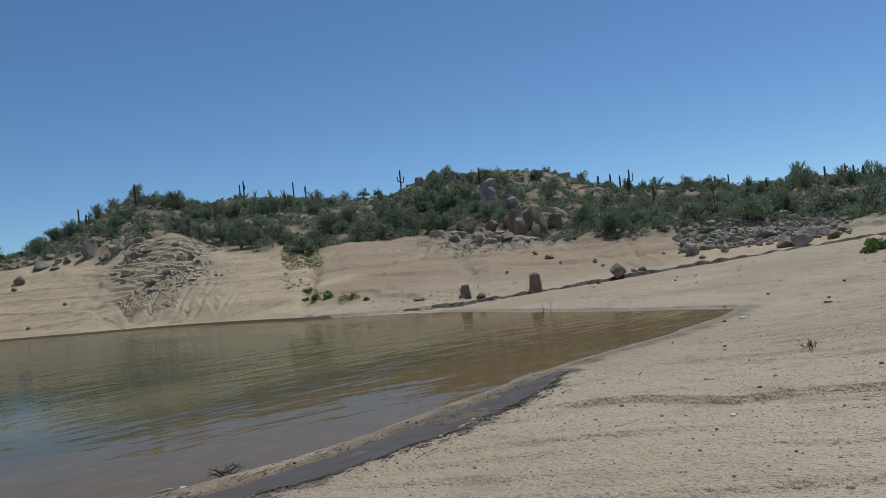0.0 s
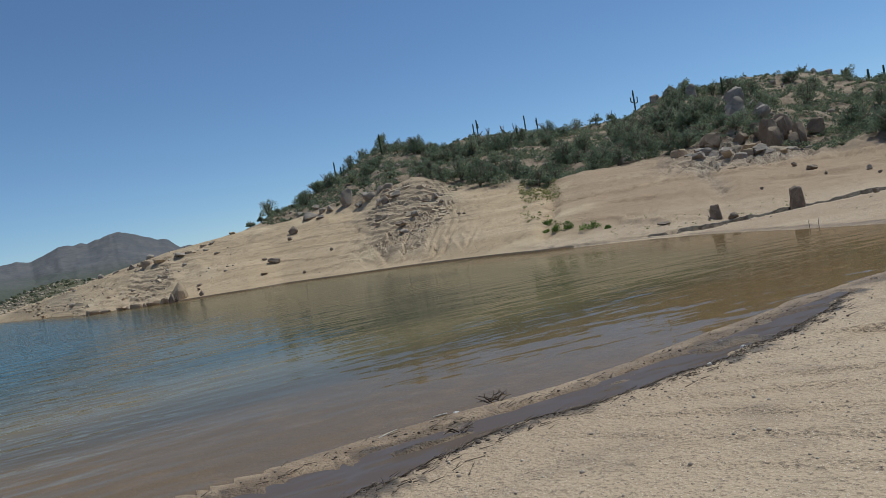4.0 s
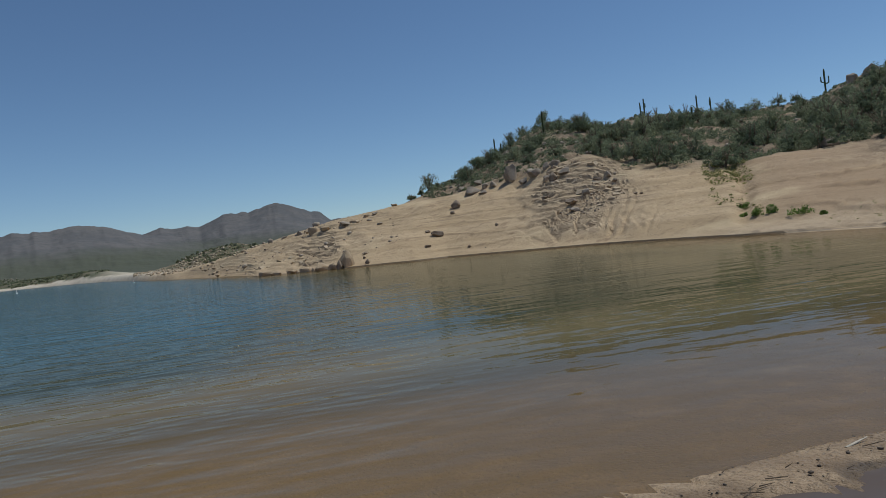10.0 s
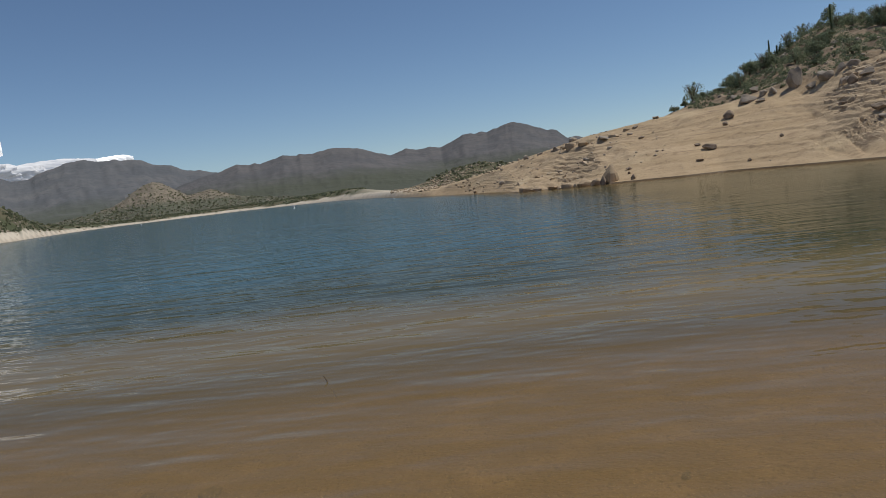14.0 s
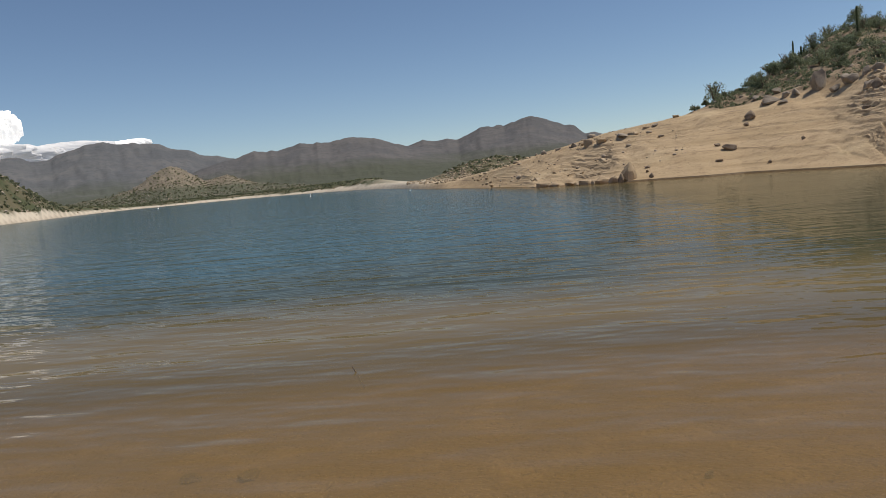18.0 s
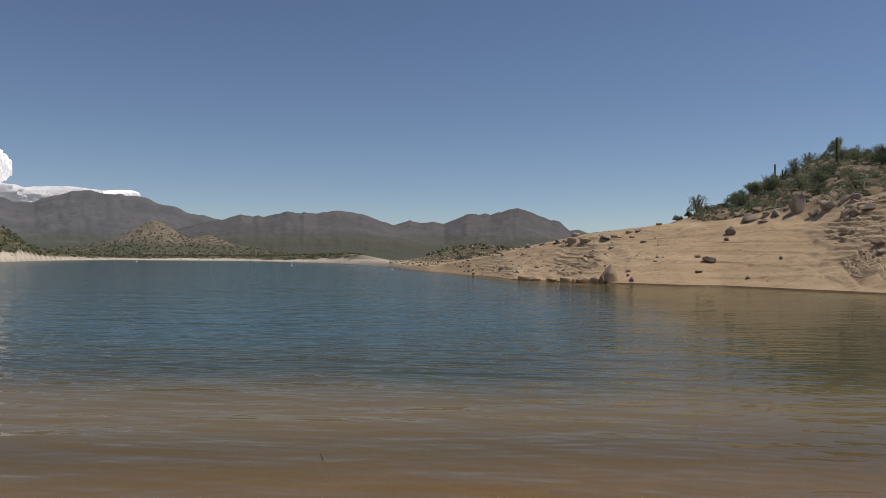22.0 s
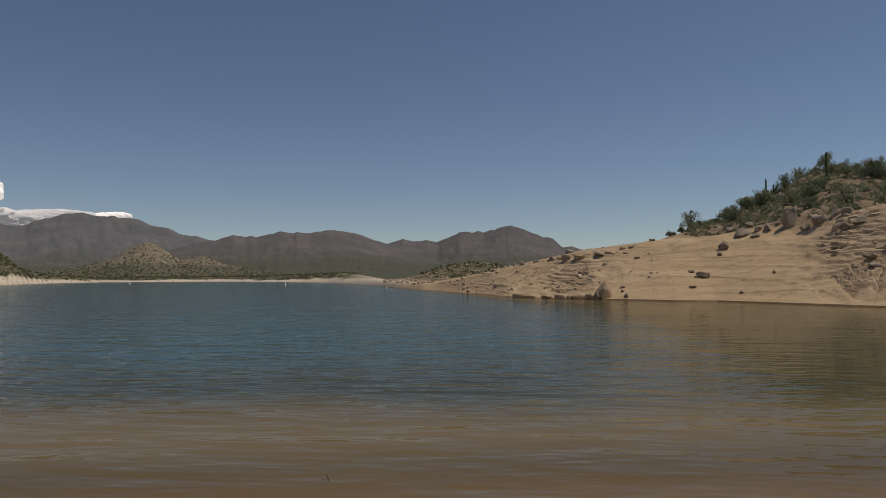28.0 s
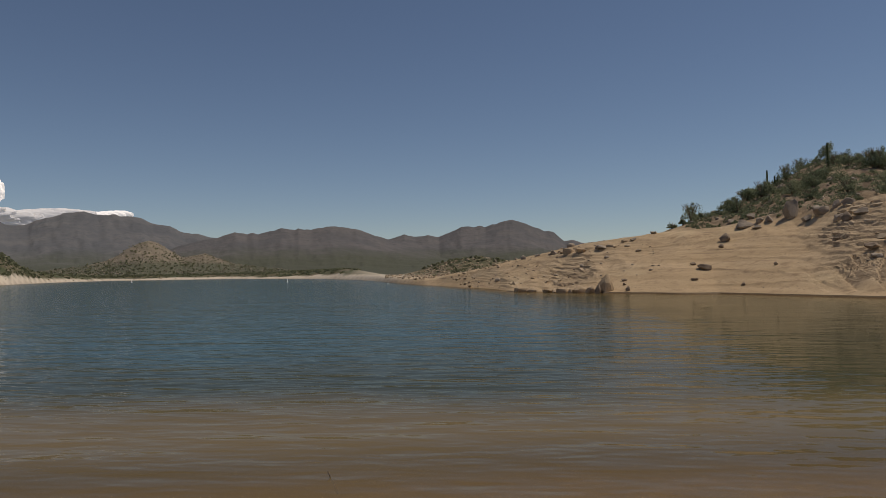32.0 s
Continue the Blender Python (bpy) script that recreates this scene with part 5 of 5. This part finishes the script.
def twig_heap(x, y, wide, tall, count, seed, label):
    rng = np.random.default_rng(seed)
    root = tagged(new("driftwood_branch"), label, "driftwood", "driftwood on the shore")
    root.matrix_world = pose(x, y, max(ground_z(x, y), 0.0))
    for k in range(count):
        bm = bmesh.new()
        a, q = rng.uniform(-0.5, 0.5) + (3.1416 if k % 3 == 0 else 0), rng.uniform(0.5, 1)
        p = Vector((rng.uniform(-0.2, 0.2) * wide, rng.uniform(-0.06, 0.06), 0.01))
        e = p + Vector((math.cos(a) * wide * 0.5 * q, math.sin(a) * wide * 0.25 * q, tall * rng.uniform(0.1, 1.0)))
        mid = (p + e) / 2 + Vector((0, 0, 0.02))
        stem(bm, p, mid, 0.008, 0.006), stem(bm, mid, e, 0.006, 0.002)
        stem(bm, mid, mid + Vector((rng.uniform(-0.1, 0.1), rng.uniform(-0.05, 0.05), tall * 0.5)), 0.005, 0.002, 4)
        part("twig", to_me(bm, "twig", WOOD), root)


twig_heap(6.85, 3.44, 0.42, 0.09, 8, 801, "tangle of dark dead twigs at the water's edge")
twig_heap(14.05, 0.9, 0.30, 0.10, 9, 802, "small clump of dry twigs on the sand")
twig_heap(6.1, 2.62, 0.3, 0.05, 5, 803, "dark waterlogged branch lying in the brook")


def stick(x, y, z0, dx, dy, dz, r, material, label):
    bm = bmesh.new()
    stem(bm, (0, 0, 0), (dx * 0.5, dy * 0.5, dz * 0.55), r, r * 0.8, 6), stem(bm, (dx * 0.5, dy * 0.5, dz * 0.55), (dx, dy, dz), r * 0.8, r * 0.4, 6)
    ob = tagged(new("stick", to_me(bm, "stick", material)), label, "stick", "sticks in the water")
    ob.matrix_world = pose(x, y, z0)


stick(23.3, 13.3, -0.1, 0.02, 0.05, 0.40, 0.012, WOOD, "thin dark stick standing up in the shallows")
stick(23.2, 12.9, -0.1, 0.12, 0.08, 0.44, 0.011, WOOD, "bent thin stick standing up in the shallows")
stick(-1.48, 6.36, -0.14, -0.10, 0.03, 0.19, 0.010, WOOD, "short dark twig poking out of the lake")
stick(5.55, 3.2, 0.03, 0.2, 0.05, 0.02, 0.009, PALE_WOOD, "bleached stick lying on the sand bank")
stick(6.35, 3.5, 0.0, -0.16, -0.04, 0.015, 0.012, PALE_WOOD, "pale bleached stick at the water's edge")


def pebble(meshes, k, x, y, w, h, label, sink=0.25):
    ob = new("stone", meshes[k % len(meshes)])
    ob.matrix_world = pose(x, y, ground_z(x, y) - sink * h, 0, 0, k * 61)
    ob.scale = (w, w * 0.7, h)
    return tagged(ob, label, "stone", "loose stones on the beach")


WHITE = [boulder_mesh(330 + k, 0.4, 2, plain_material("quartz", (0.62, 0.58, 0.52), (0.74, 0.71, 0.66), 0.3, 0.7)) for k in range(2)]
for k, (x, y, w, h) in enumerate(((6.42, 3.42, 0.10, 0.06), (10.02, 0.02, 0.12, 0.05), (19.3, 4.35, 0.2, 0.1), (21.9, 8.6, 0.26, 0.14), (13.8, 2.6, 0.07, 0.05), (8.6, 2.35, 0.08, 0.05), (9.4, 2.7, 0.07, 0.04))):
    pebble(WHITE, k, x, y, w, h, "pale quartz stone lying on the sand")
for k, (x, y, w, h) in enumerate(((13.6, 4.25, 0.15, 0.1), (21.3, 3.3, 0.28, 0.15), (18.8, 4.5, 0.15, 0.11), (8.92, -0.98, 0.05, 0.04), (9.5, -0.1, 0.04, 0.035), (9.56, 1.17, 0.06, 0.04), (9.0, 2.35, 0.09, 0.06), (8.2, 2.2, 0.08, 0.05), (10.2, 2.75, 0.09, 0.06), (22.6, 6.4, 0.2, 0.12))):
    pebble(DARK, k, x, y, w, h, "small dark stone lying on the wet sand")
for k, (x, y, w, h) in enumerate(((-2.1, 4.33, 0.18, 0.10), (-1.73, 4.31, 0.22, 0.09))):
    ob = pebble(DARK, k, x, y, w, h, "dark stone lying under shallow water", 0.1)
pebble(PALE, 1, 0.92, 4.0, 0.08, 0.05, "pale shell-like stone under shallow water", 0.1)

GRIT = plain_material("beach_grit", (0.34, 0.27, 0.20), (0.56, 0.48, 0.38), 0.4, 0.9, 0.0, False)
x, y, z, rng = scatter(51, 24000, 20, 110, 2.5, 18, lambda x, y, z, g, k, rng: (z > 0.05) & (rng.uniform(0, 1, len(x)) < 0.30))
rubble("beach_grit", list(zip(x, y, z, rng.lognormal(-4.1, 0.42, len(x)))), 52, GRIT, "coarse granite grit and pebbles on the sand")
x, y, z, rng = scatter(53, 900, 40, 100, 8, 38, lambda x, y, z, g, k, rng: (z > 0.12) & (rng.uniform(0, 1, len(x)) < 0.3))
rubble("slope_pebbles", list(zip(x, y, z, rng.lognormal(-2.9, 0.5, len(x)))), 54, DARK_GRANITE, "scattered pebbles on the upper sand slope")

# dark flotsam and mud clods along the brook and its bank
rng = np.random.default_rng(61)
t = rng.uniform(0.2, 9.5, 2400)
lx, ly, lw = (np.interp(t, np.arange(len(BROOK)), np.array(BROOK)[:, k]) for k in range(3))
side = np.where(rng.uniform(0, 1, 2400) < 0.14, 1.0, -1.0) * (lw * (0.9 + 0.35 * rng.exponential(1.0, 2400)) + 0.03)
fx, fy = lx + 0.05 * rng.normal(size=2400), ly + side
fz = land(fx, fy)[0]
rubble("mud_clods", list(zip(fx[:1700], fy[:1700], fz[:1700], rng.lognormal(-4.25, 0.5, 1700))), 62, plain_material("wet_mud", (0.05, 0.038, 0.028), (0.11, 0.083, 0.06), 0.2, 0.6, 0.0, False), "dark wet mud clods along the brook", 0.5)
bm = bmesh.new()
for px, py, pz in zip(fx[1700:], fy[1700:], fz[1700:]):
    a, s = rng.normal(0.1, 0.5), rng.uniform(0.03, 0.14)
    stem(bm, (px, py, pz + 0.008), (px + s * math.cos(a), py + s * math.sin(a), pz + 0.012 + 0.02 * rng.uniform()), 0.004, 0.002, 4)
tagged(new("flotsam_twigs", to_me(bm, "flotsam_twigs", WOOD)), "dark broken twigs washed up along the brook", "twigs", kind="stuff")

# ---- clouds ----


def cloud_material(name, a, b, glow):
    """Bright vapour; the glow stands for the sunlight scattered about inside it."""
    s = Shade(name, 1.0)
    s.bsdf.inputs["Specular IOR Level"].default_value = 0
    colour = s.mix(s.ramp(s.noise(260, 4, (1, 1, 2)), 0.35, 0.65), a, b)
    s.put(s.bsdf.inputs["Emission Color"], colour)
    s.bsdf.inputs["Emission Strength"].default_value = glow
    return s.done(colour)


CLOUD = cloud_material("cloud", (0.90, 0.90, 0.90), (0.93, 0.93, 0.93), 0.45)
CLOUD_BANK = cloud_material("cloud_bank", (0.60, 0.61, 0.64), (0.74, 0.74, 0.75), 0.16)


def cloud(rows, seed, label, lumps=0.3, wide=1.0, tall=1.0, material=CLOUD):
    """Overlapping billows. Rows: bearing, height angle, radius in metres, at 4.75 km."""
    bm = bmesh.new()
    off = Vector((seed, seed * 2, 0))
    for az, el, r in rows:
        m = Matrix.Translation((4750 * math.sin(radians(az)), 4750 * math.cos(radians(az)), 4750 * math.tan(radians(el))))
        made = bmesh.ops.create_icosphere(bm, subdivisions=4, radius=1, matrix=m)
        c = m.translation
        for v in made["verts"]:
            d = v.co - c
            v.co = c + Vector((d.x * wide, d.y * 0.4, d.z * tall)) * r * (1 + lumps * noise.fractal(d * 2.6 + off + c * 0.01, 0.9, 2.0, 4))
    tagged(new("cloud", to_me(bm, "cloud", material)), label, "cloud")


rng = np.random.default_rng(71)
cloud([(-48 + 11.3 * u, 5.2 + 1.9 * v * (1 - 0.35 * u ** 2), 44 + 36 * w) for u, v, w in rng.uniform(0, 1, (110, 3))], 3, "towering white cumulus cloud above the mountains", 0.2)
# the second, unseen cloud is added to whiten the lake's reflection on the left
cloud([(-84 + 41 * u, 4 + (20 - 8 * u ** 2) * v, 150 + 130 * w) for u, v, w in rng.uniform(0, 1, (90, 3))], 5, "great white thunderhead out of view, added to reflect in the lake")
cloud([(-50 + 17.2 * u, 3.5 + 1.0 * v - 0.3 * u, 90 + 40 * w) for u, v, w in rng.uniform(0, 1, (60, 3))], 9, "low flat white cloud bank behind the mountains", 0.2, 2.2, 0.5, CLOUD_BANK)
cloud([(-30.6 + 0.55 * k, 4.42 + 0.04 * k, 60) for k in range(4)], 12, "thin white cloud cap over the flat-topped mountain", 0.12, 1.6, 0.45)
